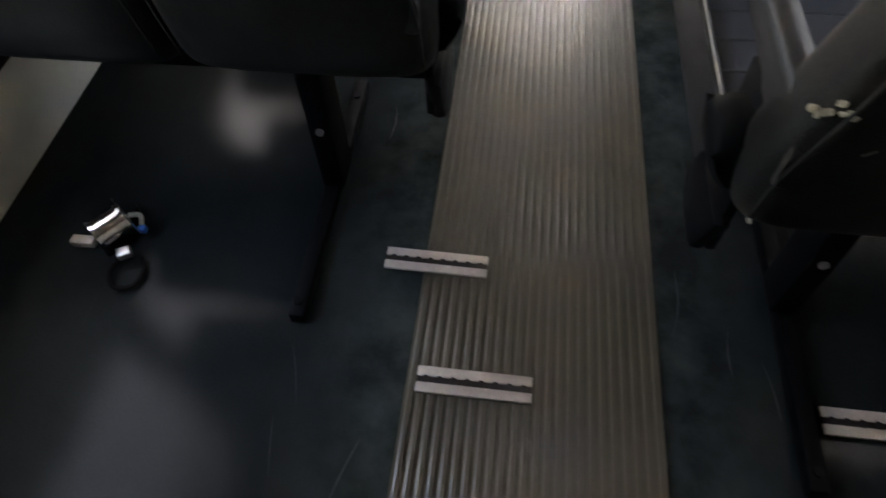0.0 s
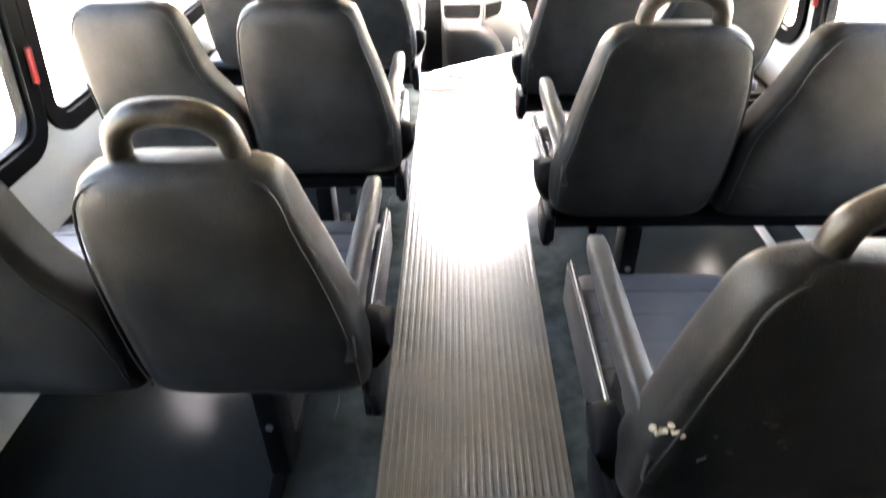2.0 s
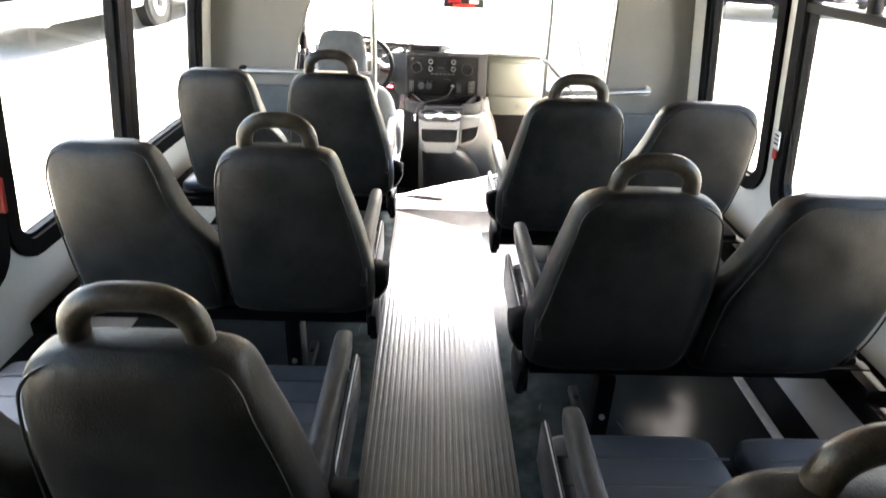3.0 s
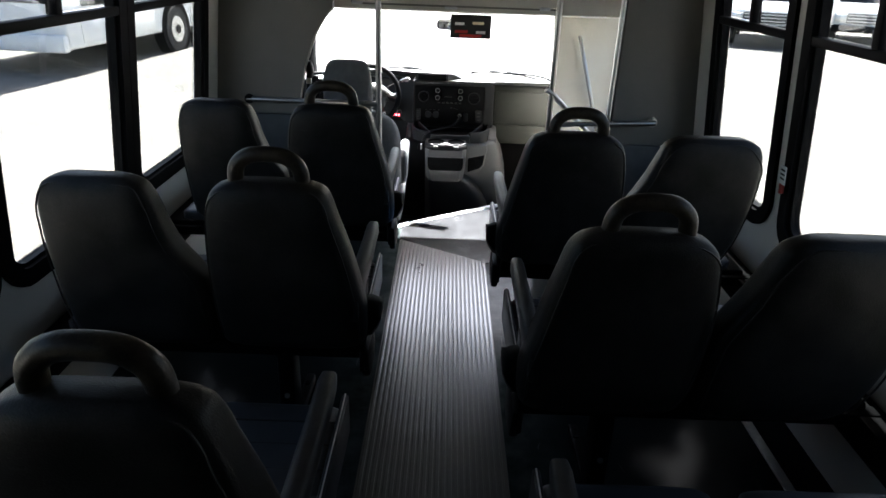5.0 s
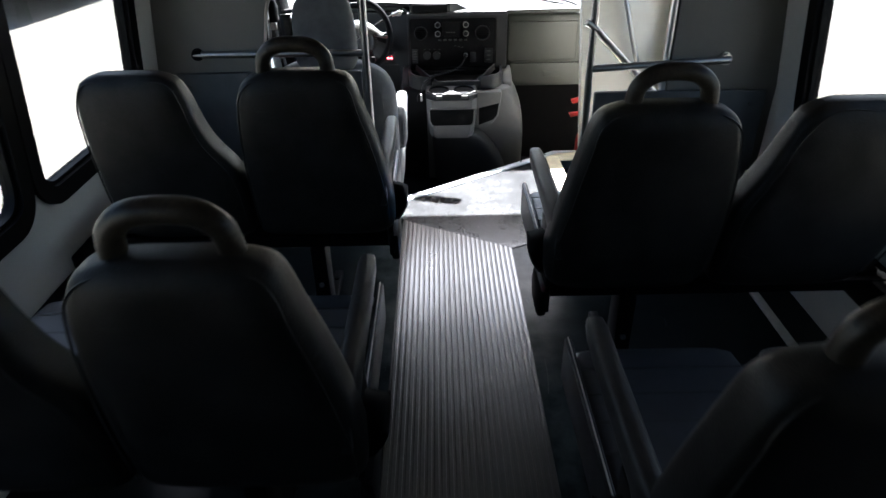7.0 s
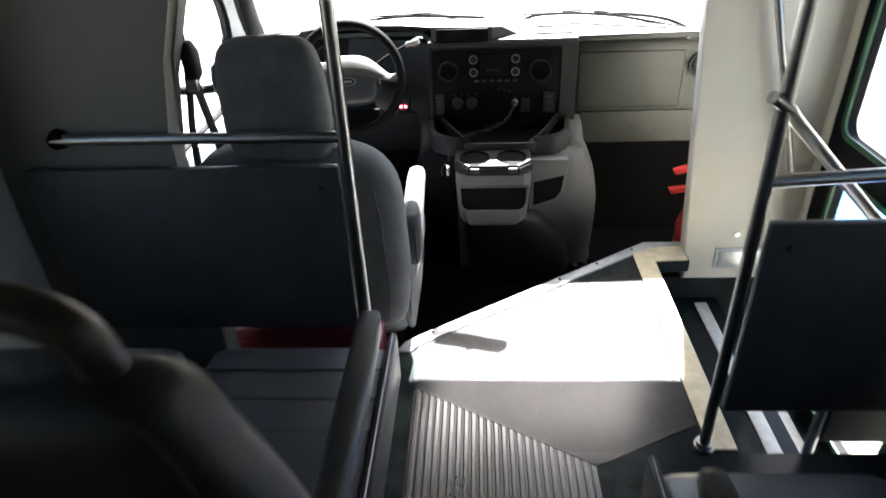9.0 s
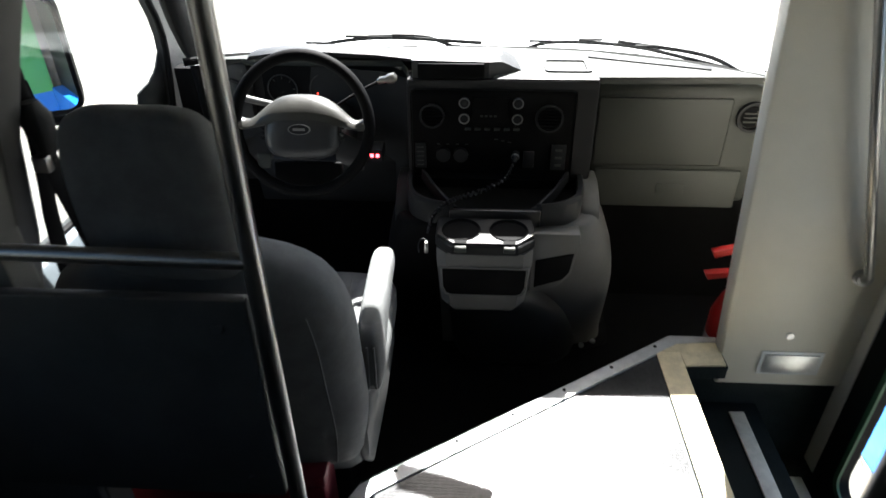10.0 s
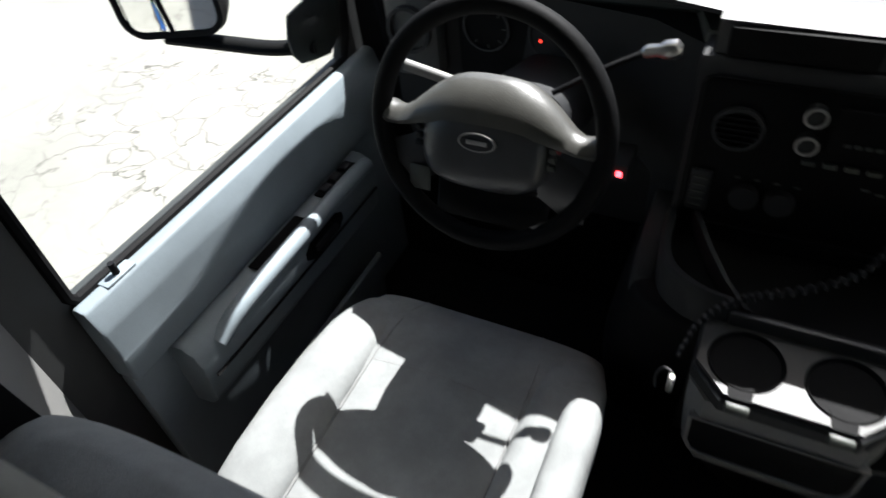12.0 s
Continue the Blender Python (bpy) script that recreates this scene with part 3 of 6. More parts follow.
bmesh.ops.solidify(bm, geom=list(bm.faces), thickness=0.005)
part("pane", bm, GLASS, wind, sharp=30).visible_shadow = False
part("seal", tube([p + Vector((0, 0.004, 0.004)) for p in SCREEN], 0.012, 8), RUBBER, wind, "black windscreen seal")
bm = bmesh.new()
near = [bm.verts.new((p.x * 1.01, p.y + 0.016, 0.632)) for p in SCREEN]
far = [bm.verts.new((p.x * 1.08, 4.28, 0.585)) for p in SCREEN]
for i in range(len(near) - 1):
    bm.faces.new((near[i], near[i + 1], far[i + 1], far[i]))
bmesh.ops.solidify(bm, geom=list(bm.faces), thickness=-0.02)
ob = part("cowl", bm, PAINTW, smooth=False)
tagged(ob, "white cowl between windscreen and bonnet", "cowl", kind="structure")
def wiper(at, arm, blade):
    w = thing("wiper", at, "thin black wiper parked low on the windscreen", "wiper", "windscreen wipers")
    o = Vector(at)
    part("arm", tube(smooth_line([Vector(p) - o for p in arm]), 0.006, 6), BLACK, w)
    part("blade", tube(smooth_line([Vector(p) - o for p in blade]), 0.0055, 6), BLACK, w)
    for k in (0.25, 0.5, 0.75):
        q = smooth_line([Vector(p) - o for p in blade])
        p = q[int(k * (len(q) - 1))]
        part("bracket", boxed(p.x - 0.035, p.x + 0.035, p.y - 0.006, p.y + 0.004, p.z + 0.006, p.z + 0.012, 0.002), BLACK, w)
    part("pivot", disc(bmesh.new(), (0, 0, -0.02), 0.018, 0.03, "z", 12), BLACK, w)


wiper((-0.10, 4.12, 0.635), [(-0.10, 4.12, 0.64), (-0.20, 4.115, 0.672), (-0.37, 4.095, 0.676)], [(-0.58, 4.04, 0.640), (-0.48, 4.07, 0.664), (-0.30, 4.095, 0.674), (-0.02, 4.10, 0.660)])
wiper((0.70, 3.86, 0.635), [(0.70, 3.86, 0.64), (0.60, 3.95, 0.672), (0.38, 4.05, 0.680)], [(0.10, 4.09, 0.642), (0.20, 4.085, 0.668), (0.42, 4.03, 0.672), (0.65, 3.885, 0.655)])
ob = part("bonnet", prism([(4.16, 0.57), (4.30, 0.57), (4.8, 0.50), (5.15, 0.38), (5.2, 0.0), (5.2, -0.4), (4.16, -0.4)], "x", -0.95, 0.93, 0.03), PAINTW, sharp=30)
tagged(ob, "white van bonnet in front of the windscreen", "bonnet", kind="structure")
ob = part("firewall", boxed(-0.99, 0.98, 4.07, 4.12, -0.3, 0.58), RUBBER)
tagged(ob, "black firewall behind the dashboard", "wall", kind="structure")

# rear-view mirror
mirror = thing("rear_view_mirror", (0.03, 3.721, 0.995), "black interior rear-view mirror", "mirror")
mirror.rotation_euler = (0, 0, radians(-14))
part("shell", pillow([(-0.112, -0.0, -0.008, 0.012, 0.03), (-0.105, 0, -0.006, 0.024, 0.052), (0, 0, 0, 0.028, 0.072), (0.105, 0, -0.006, 0.024, 0.052), (0.112, 0, -0.008, 0.012, 0.03)], "x", 20, 3.0), DASHD, mirror)
part("glass", boxed(-0.098, 0.098, -0.0165, -0.0145, -0.024, 0.024, 0.0005), MIRROR, mirror, "mirror glass")
part("stem", tube([(0, 0.01, 0.005), (0.003, 0.013, 0.035), (0.005, 0.008, 0.06)], 0.009, 10), DASHD, mirror)

# ---- entry side: panel, step well, door ----
panel = thing("entry_panel", (0, 3.46, 0), "cream vertical panel between dashboard and entry steps", "panel", kind="structure")
part("board", prism([(0.655, -0.105), (0.998, -0.105), (0.998, 1.39), (0.55, 1.39), (0.583, 0.89)], "y", 0.0, 0.05, 0.008), CREAM, panel, sharp=30)
part("rivet", disc(bmesh.new(), (0.812, -0.001, 0.075), 0.010, -0.005, "y", 12), ALU, panel, "small steel screw")
part("lamp_lens", boxed(0.765, 0.91, -0.010, -0.001, -0.052, 0.012, 0.005), ALU, panel, "small clear step lamp")
part("lamp_bezel", boxed(0.755, 0.92, -0.005, -0.001, -0.06, 0.02, 0.002), PAINTW, panel)

steps = thing("entry_steps", (0, 0, 0), "dark rubber entry steps with pale nosing strips", "steps", kind="structure")
part("tread", boxed(0.54, 0.80, 2.60, 3.52, -0.24, -0.20, 0.004), FLOORM, steps)
part("nosing", boxed(0.71, 0.752, 2.62, 3.44, -0.2, -0.193, 0.002), WHITETAPE, steps, "pale nosing strip")
part("riser", boxed(0.535, 0.539, 2.60, 3.52, -0.2, -0.04), RUBBER, steps)
part("lower_tread", boxed(0.80, 1.06, 2.60, 3.52, -0.46, -0.42, 0.004), FLOORM, steps)
part("lower_nosing", boxed(0.918, 0.958, 2.62, 3.40, -0.42, -0.413, 0.002), WHITETAPE, steps, "pale nosing strip")
part("lower_riser", boxed(0.795, 0.80, 2.60, 3.52, -0.42, -0.24), RUBBER, steps)
part("front_wall", boxed(0.60, 0.999, 3.48, 3.53, -0.46, -0.11), FLOORM, steps)
part("rear_wall", boxed(0.54, 1.06, 2.56, 2.60, -0.46, -0.041), FLOORM, steps)

# nosing tape and aluminium edging of the deck
edge = thing("deck_edging", (0, 0, 0), "aluminium and cream edging along the deck", "edging", kind="structure")
part("rail", prism([(-0.285, 2.945), (-0.262, 2.99), (0.525, 3.525), (0.655, 3.525), (0.655, 3.505), (0.537, 3.492), (-0.225, 2.975), (-0.245, 2.945)], "z", 0.001, 0.008, 0.002), RAILM, edge, "riveted aluminium edge rail")
part("tape", prism([(0.475, 3.46), (0.54, 3.46), (0.54, 2.605), (0.475, 2.605)], "z", 0.001, 0.006, 0.001), YELLOW, edge, "cream nosing along the step")
part("tape", prism([(0.478, 3.4605), (0.525, 3.50), (0.65, 3.503), (0.65, 3.412), (0.541, 3.405), (0.541, 3.4605)], "z", 0.001, 0.006, 0.001), YELLOW, edge, "cream nosing at the corner")
for k in range(6):
    t = 0.08 + k * 0.17
    part("rivet", disc(bmesh.new(), (-0.25 + t * 0.78, 2.987 + t * 0.525, 0.008), 0.005, 0.002, "z", 8), BLACK, edge)

door = thing("door_1", (0, 0, 0), "entry door with dark-framed glass leaves", "door", kind="structure")
part("leaf_frame", sheet(round_rect(2.695, 3.42, -0.44, 1.39, 0.03), [round_rect(2.76, 3.37, 0.46, 1.33, 0.05), round_rect(2.76, 3.33, -0.36, 0.37, 0.05)], lambda u, v, w: Vector((1.0 + w, u, v)), 0.035), BLACK, door, sharp=30)
for z0, z1, y1 in ((0.46, 1.33, 3.37), (-0.36, 0.37, 3.33)):
    part("pane", boxed(1.016, 1.020, 2.757, y1 + 0.003, z0 - 0.003, z1 + 0.003), GLASS, door, smooth=False).visible_shadow = False
    part("gasket", sheet(round_rect(2.755, y1 + 0.005, z0 - 0.005, z1 + 0.005, 0.05), [round_rect(2.772, y1 - 0.012, z0 + 0.012, z1 - 0.012, 0.04)], lambda u, v, w: Vector((0.994 + w, u, v)), 0.007), DARKGREEN, door, "green glazing gasket", sharp=30)
for name, y0, y1, z0, z1 in (("entry_jamb", 3.425, 4.10, -0.5, 1.16), ("entry_lintel", 2.695, 3.76, 1.395, TOP)):
    ob = part(name, boxed(1.0, 1.06, y0, y1, z0, z1), CREAM)
    tagged(ob, "cream trim round the entry door", "trim", kind="structure")


def rail(name, pts, r, label, flanges=(), mat=CHROME, smooth=True, plate=CHROME):
    t = thing(name, pts[0], label, "grab rail")
    o = Vector(pts[0])
    line = [Vector(p) - o for p in pts]
    part("bar", tube(smooth_line(line, 8) if smooth and len(line) > 2 else line, r, 14), mat, t)
    for at, axis, d in flanges:
        bm = bmesh.new()
        disc(bm, Vector(at) - o, 0.023, d, axis, 18)
        disc(bm, Vector(at) - o, 0.019, d * 3, axis, 18)
        part("flange", bm, plate, t, "round mounting flange")
    return t


rail("grab_rail", [(0.715, 3.445, 0.98), (0.722, 3.42, 0.95), (0.92, 3.42, 0.30), (0.93, 3.445, 0.27)], 0.011, "slim chrome grab rail on the cream panel", [((0.932, 3.459, 0.27), "y", -0.006)], smooth=False)
rail("entry_rail", [(0.467, 2.617, 0.815), (0.49, 2.635, 0.79), (0.753, 2.761, 0.537), (0.80, 2.79, 0.49)], 0.0125, "chrome handrail sloping down from the pole", smooth=False)
rail("pole_clamp", [(0.432, 2.605, 0.838), (0.448, 2.61, 0.828), (0.475, 2.62, 0.808)], 0.0115, "chrome clamp that holds the handrail")
rail("stanchion_pole", [(-0.33, 2.82, 0.0), (-0.33, 2.82, TOP)], 0.0145, "vertical chrome stanchion pole behind the driver", [((-0.33, 2.82, 0.001), "z", 0.006)])
rail("stanchion_pole", [(0.467, 2.617, 0.0), (0.452, 2.617, TOP)], 0.0125, "vertical chrome stanchion pole beside the steps", [((0.467, 2.617, 0.001), "z", 0.006)])
# chrome flange coloured black here, to put its shade into the colour
rail("partition_rail", [(-0.33, 2.82, 0.70), (-0.97, 2.835, 0.70)], 0.0125, "horizontal chrome rail over the driver partition", [((-0.957, 2.844, 0.70), "y", -0.007)], plate=BLACK)
rail("partition_rail", [(0.467, 2.617, 0.68), (0.945, 2.63, 0.70)], 0.0125, "horizontal chrome rail over the entry partition", [((0.935, 2.649, 0.70), "y", -0.007)])
rail("door_post", [(0.738, 2.665, -0.195), (0.738, 2.665, TOP)], 0.012, "slim bright door post beside the entry", mat=ALU)


def modesty(pts, y, z0, z1, label):
    t = thing("modesty_panel", (0, y, z0), label, "partition")
    x0, x1 = pts
    part("board", boxed(x0, x1, -0.011, 0.011, 0, z1 - z0, 0.006), LAMINATE, t)
    for x in (x0 + 0.05, x1 - 0.05):
        for z in (0.05, z1 - z0 - 0.05):
            part("bolt", disc(bmesh.new(), (x, -0.012, z), 0.009, -0.004, "y", 10), LAMINATE, t)
    return t


m = modesty((-1.05, -0.35), 2.825, 0.197, 0.635, "dark grey laminate partition behind the driver seat")
part("kick_board", boxed(-1.05, -0.702, -0.008, 0.008, -0.195, -0.001, 0.003), LAMINATE, m, "dark lower board")
m = modesty((0.485, 1.09), 2.615, 0.125, 0.60, "dark grey laminate partition beside the entry steps")


# ---- passenger seats ----
def bus_seat(side):
    """A double seat; the aisle edge at x = 0, the wall at side * 0.83, backs at y = 0."""
    t = thing("bus_seat", (0, 0, 0), "double bus seat in worn grey vinyl with a grab handle", "seat", "passenger seats")
    # edges of the two backs at rising heights: (height, edge nearer the aisle, edge nearer the wall)
    if side < 0:
        aisle = ((0.442, 0.04, 0.31), (0.453, 0.008, 0.345), (0.486, -0.01, 0.354), (0.56, -0.008, 0.358), (0.65, 0.008, 0.36), (0.73, 0.028, 0.357), (0.80, 0.05, 0.35), (0.85, 0.064, 0.336), (0.877, 0.08, 0.315), (0.892, 0.12, 0.27))
        wall = ((0.442, 0.40, 0.66), (0.453, 0.372, 0.695), (0.486, 0.363, 0.712), (0.56, 0.364, 0.72), (0.64, 0.378, 0.724), (0.71, 0.425, 0.726), (0.77, 0.448, 0.724), (0.83, 0.462, 0.718), (0.874, 0.482, 0.70), (0.892, 0.52, 0.66))
    else:
        aisle = ((0.442, 0.045, 0.30), (0.453, 0.01, 0.335), (0.486, -0.012, 0.352), (0.56, -0.012, 0.362), (0.65, 0.008, 0.368), (0.73, 0.026, 0.368), (0.80, 0.044, 0.36), (0.85, 0.058, 0.347), (0.877, 0.078, 0.322), (0.892, 0.115, 0.28))
        wall = ((0.442, 0.41, 0.64), (0.453, 0.378, 0.69), (0.486, 0.37, 0.72), (0.56, 0.371, 0.748), (0.65, 0.38, 0.765), (0.70, 0.402, 0.772), (0.76, 0.432, 0.774), (0.82, 0.454, 0.768), (0.87, 0.475, 0.75), (0.892, 0.515, 0.70))
    deep = (0.05, 0.085, 0.11, 0.12, 0.12, 0.115, 0.108, 0.098, 0.075, 0.042)
    for edges, cx, wide in ((aisle, 0.012 + sum(aisle[3][1:]) / 2, 0.83), (wall, 0.61, 0.98)):
        secs = [(z, side * (e0 + e1) / 2, 0.062 - 0.105 * (max(z, 0.45) - 0.45), e1 - e0, d) for (z, e0, e1), d in zip(edges, deep)]
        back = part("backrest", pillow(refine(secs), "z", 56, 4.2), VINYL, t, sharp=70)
        line = [(u - w / 2 * 0.92, v - d / 2 + 0.004, z) for z, u, v, w, d in secs[2:8]]
        line += [(secs[8][1] + q, secs[8][2] - secs[8][4] / 2 + 0.004, 0.874) for q in (-0.09, 0, 0.09)]
        line += [(u + w / 2 * 0.92, v - d / 2 + 0.004, z) for z, u, v, w, d in reversed(secs[2:8])]
        part("piping", tube(smooth_line(line, 4), 0.0022, 5), VINYL, back)
        secs = [(y, u, v, w * wide, d) for y, u, v, w, d in ((0.124, side * cx, 0.425, 0.36, 0.02), (0.137, side * cx, 0.42, 0.40, 0.045), (0.22, side * cx, 0.408, 0.405, 0.074), (0.5, side * cx, 0.39, 0.405, 0.105), (0.575, side * cx, 0.385, 0.40, 0.095), (0.60, side * cx, 0.38, 0.385, 0.07), (0.612, side * cx, 0.375, 0.35, 0.04))]
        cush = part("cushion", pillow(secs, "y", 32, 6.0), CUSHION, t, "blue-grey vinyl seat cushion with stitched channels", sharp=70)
        for y in (0.30, 0.37, 0.44, 0.51):
            part("stitching", tube([(side * (cx - 0.17), y, 0.4425), (side * (cx + 0.17), y, 0.4425)], 0.003, 5, squash=0.5), PIPING, cush)
    h = [(x, 0.065 - 0.105 * (z - 0.45), z) for x, z in ((0.127, 0.85), (0.126, 0.89), (0.133, 0.924), (0.16, 0.946), (0.20, 0.951), (0.24, 0.946), (0.267, 0.924), (0.274, 0.89), (0.273, 0.85))]
    lean = 0.0 if side < 0 else 0.008
    part("grab_handle", tube(smooth_line([(side * (x + lean), y, z) for x, y, z in h], 5), 0.0178, 14), HANDLE, t, "brown-black moulded grab handle, rubbed at the top")
    # aisle armrest
    off = 0.003 if side < 0 else 0.0
    secs = [(0.0, 0.018, 0.572, 0.03, 0.05), (0.012, 0.018, 0.575, 0.036, 0.085), (0.06, 0.016, 0.585, 0.038, 0.10), (0.12, 0.014, 0.61, 0.038, 0.055), (0.3, 0.012, 0.618, 0.037, 0.045), (0.40, 0.012, 0.622, 0.036, 0.04), (0.425, 0.012, 0.624, 0.03, 0.03), (0.432, 0.012, 0.624, 0.018, 0.015)]
    part("armrest", pillow([(y, side * (u + off), v - 0.004, w, d) for y, u, v, w, d in secs], "y", 18, 3.5), ARM, t, "worn grey rubber armrest")
    part("side_panel", boxed(min(side * (off + 0.004), side * (off + 0.02)), max(side * (off + 0.004), side * (off + 0.02)), 0.13, 0.60, 0.345, 0.45, 0.005), ARM, t, "grey side trim of the cushion")
    part("side_trim", tube([(side * (off + 0.012), 0.12, 0.4515), (side * (off + 0.012), 0.36, 0.452), (side * (off + 0.012), 0.598, 0.451)], 0.0016, 6), PLATE, t, "thin pale edge trim")
    cap = loft([[(side * x, y, z) for y, z in ((0.05, zl + 0.02), (0.075, zl), (0.12, zl), (0.145, zl + 0.03), (0.135, zh - 0.01), (0.09, zh), (0.06, zh - 0.02))] for x, zl, zh in ((0.01, 0.455, 0.56), (-0.018, 0.462, 0.557), (-0.034, 0.485, 0.55), (-0.042, 0.505, 0.54))])
    part("recliner_cap", cap, RUBBER, t, "black moulded recliner cap", sharp=50)
    part("recliner_cover", prism([(0.03, 0.435), (0.16, 0.435), (0.185, 0.38), (0.15, 0.335), (0.07, 0.33)], "x", min(side * (off - 0.018), side * (off + 0.008)), max(side * (off - 0.018), side * (off + 0.008)), 0.012), BLACK, t, "black recliner cover", sharp=40)
    part("hinge_plate", boxed(min(side * (off - 0.004), side * (off + 0.01)), max(side * (off - 0.004), side * (off + 0.01)), 0.05, 0.16, 0.36, 0.58, 0.004), BLACK, t)
    # frame and legs
    part("seat_pan", boxed(min(side * 0.03, side * 0.90), max(side * 0.03, side * 0.90), 0.20, 0.57, 0.336, 0.37, 0.012), BLACK, t, "black seat pan under the cushions")
    for y in (0.2, 0.5):
        part("cross_tube", boxed(min(side * 0.02, side * 0.93), max(side * 0.02, side * 0.93), y - 0.02, y + 0.02, 0.315, 0.35, 0.004), BLACK, t)
    part("leg", boxed(min(side * 0.216, side * 0.262), max(side * 0.216, side * 0.262), 0.165, 0.245, 0.03, 0.318, 0.006), BLACK, t, "black steel pedestal leg")
    part("gusset", prism([(0.246, 0.31), (0.36, 0.31), (0.36, 0.295), (0.246, 0.20)], "x", min(side * 0.23, side * 0.248), max(side * 0.23, side * 0.248), 0.003), BLACK, t, "black gusset plate of the leg", sharp=30)
    part("foot", boxed(min(side * 0.23, side * 0.26), max(side * 0.23, side * 0.26), -0.14, 0.50, 0.0, 0.03, 0.005), BLACK, t, "black steel foot bar on the floor")
    for y in (-0.11, 0.44):
        part("bolt", disc(bmesh.new(), (side * 0.245, y, 0.0295), 0.009, 0.006, "z", 8), BLACK, t)
    part("bolt", disc(bmesh.new(), (side * 0.239, 0.166, 0.19), 0.008, -0.006, "y", 10), ALU, t, "bright bolt head")
    part("wall_bracket", boxed(min(side * 0.87, side * 0.95), max(side * 0.87, side * 0.95), 0.1, 0.56, 0.26, 0.345, 0.006), BLACK, t)
    return t


left = bus_seat(-1)
left.location = (-0.193, 0.306, 0)
for y in (1.065, 1.882):
    copy_thing(left, pose(-0.193, y, 0))
right = bus_seat(1)
right.location = (0.185, 1.602, 0)
copy_thing(right, pose(0.185, 0.846, 0))
torn = copy_thing(right, pose(0.185, 0.093, 0))
torn["label"] = "double bus seat in worn grey vinyl with a torn corner"

# pale sticker on the side glass
note = thing("window_sticker", (1.075, 1.70, 0.76), "small white printed sticker on the side window", "sticker")
note.rotation_euler = (0, radians(-6.5), 0)
part("paper", boxed(-0.002, 0.0, -0.02, 0.02, -0.03, 0.03), PAINTW, note, smooth=False)
for k in range(3):
    part("text_bar", boxed(-0.0025, -0.0021, -0.015, 0.013, -0.015 + k * 0.014, -0.009 + k * 0.014), BLACK, note, "grey bar of small print", smooth=False)

# pale floor trim and wall tracks that carry the seats
for s in (1,):
    ob = part("floor_trim", boxed(min(s * 1.0, s * 1.03), max(s * 1.0, s * 1.03), REAR + 0.02, 2.58, 0.0, 0.008, 0.002), WHITETAPE)
    tagged(ob, "pale strip along the floor edge", "trim", kind="structure")
for s in (-1, 1):
    ob = part("seat_track", boxed(min(s * 1.06, s * 1.125), max(s * 1.06, s * 1.125), REAR + 0.02, 2.58, 0.25, 0.31, 0.006), BLACK)
    tagged(ob, "black steel seat track along the side wall", "trim", kind="structure")


def settle(t, at):
    """Moves a thing's origin to at, leaving its parts where they stand."""
    t.location = at
    for c in t.children:
        c.location = -Vector(at)
    return t


def turned(bm, about, deg, axis="X"):
    m = Matrix.Translation(about) @ Matrix.Rotation(radians(deg), 4, axis) @ Matrix.Translation(-Vector(about))
    bm.transform(m)
    return bm


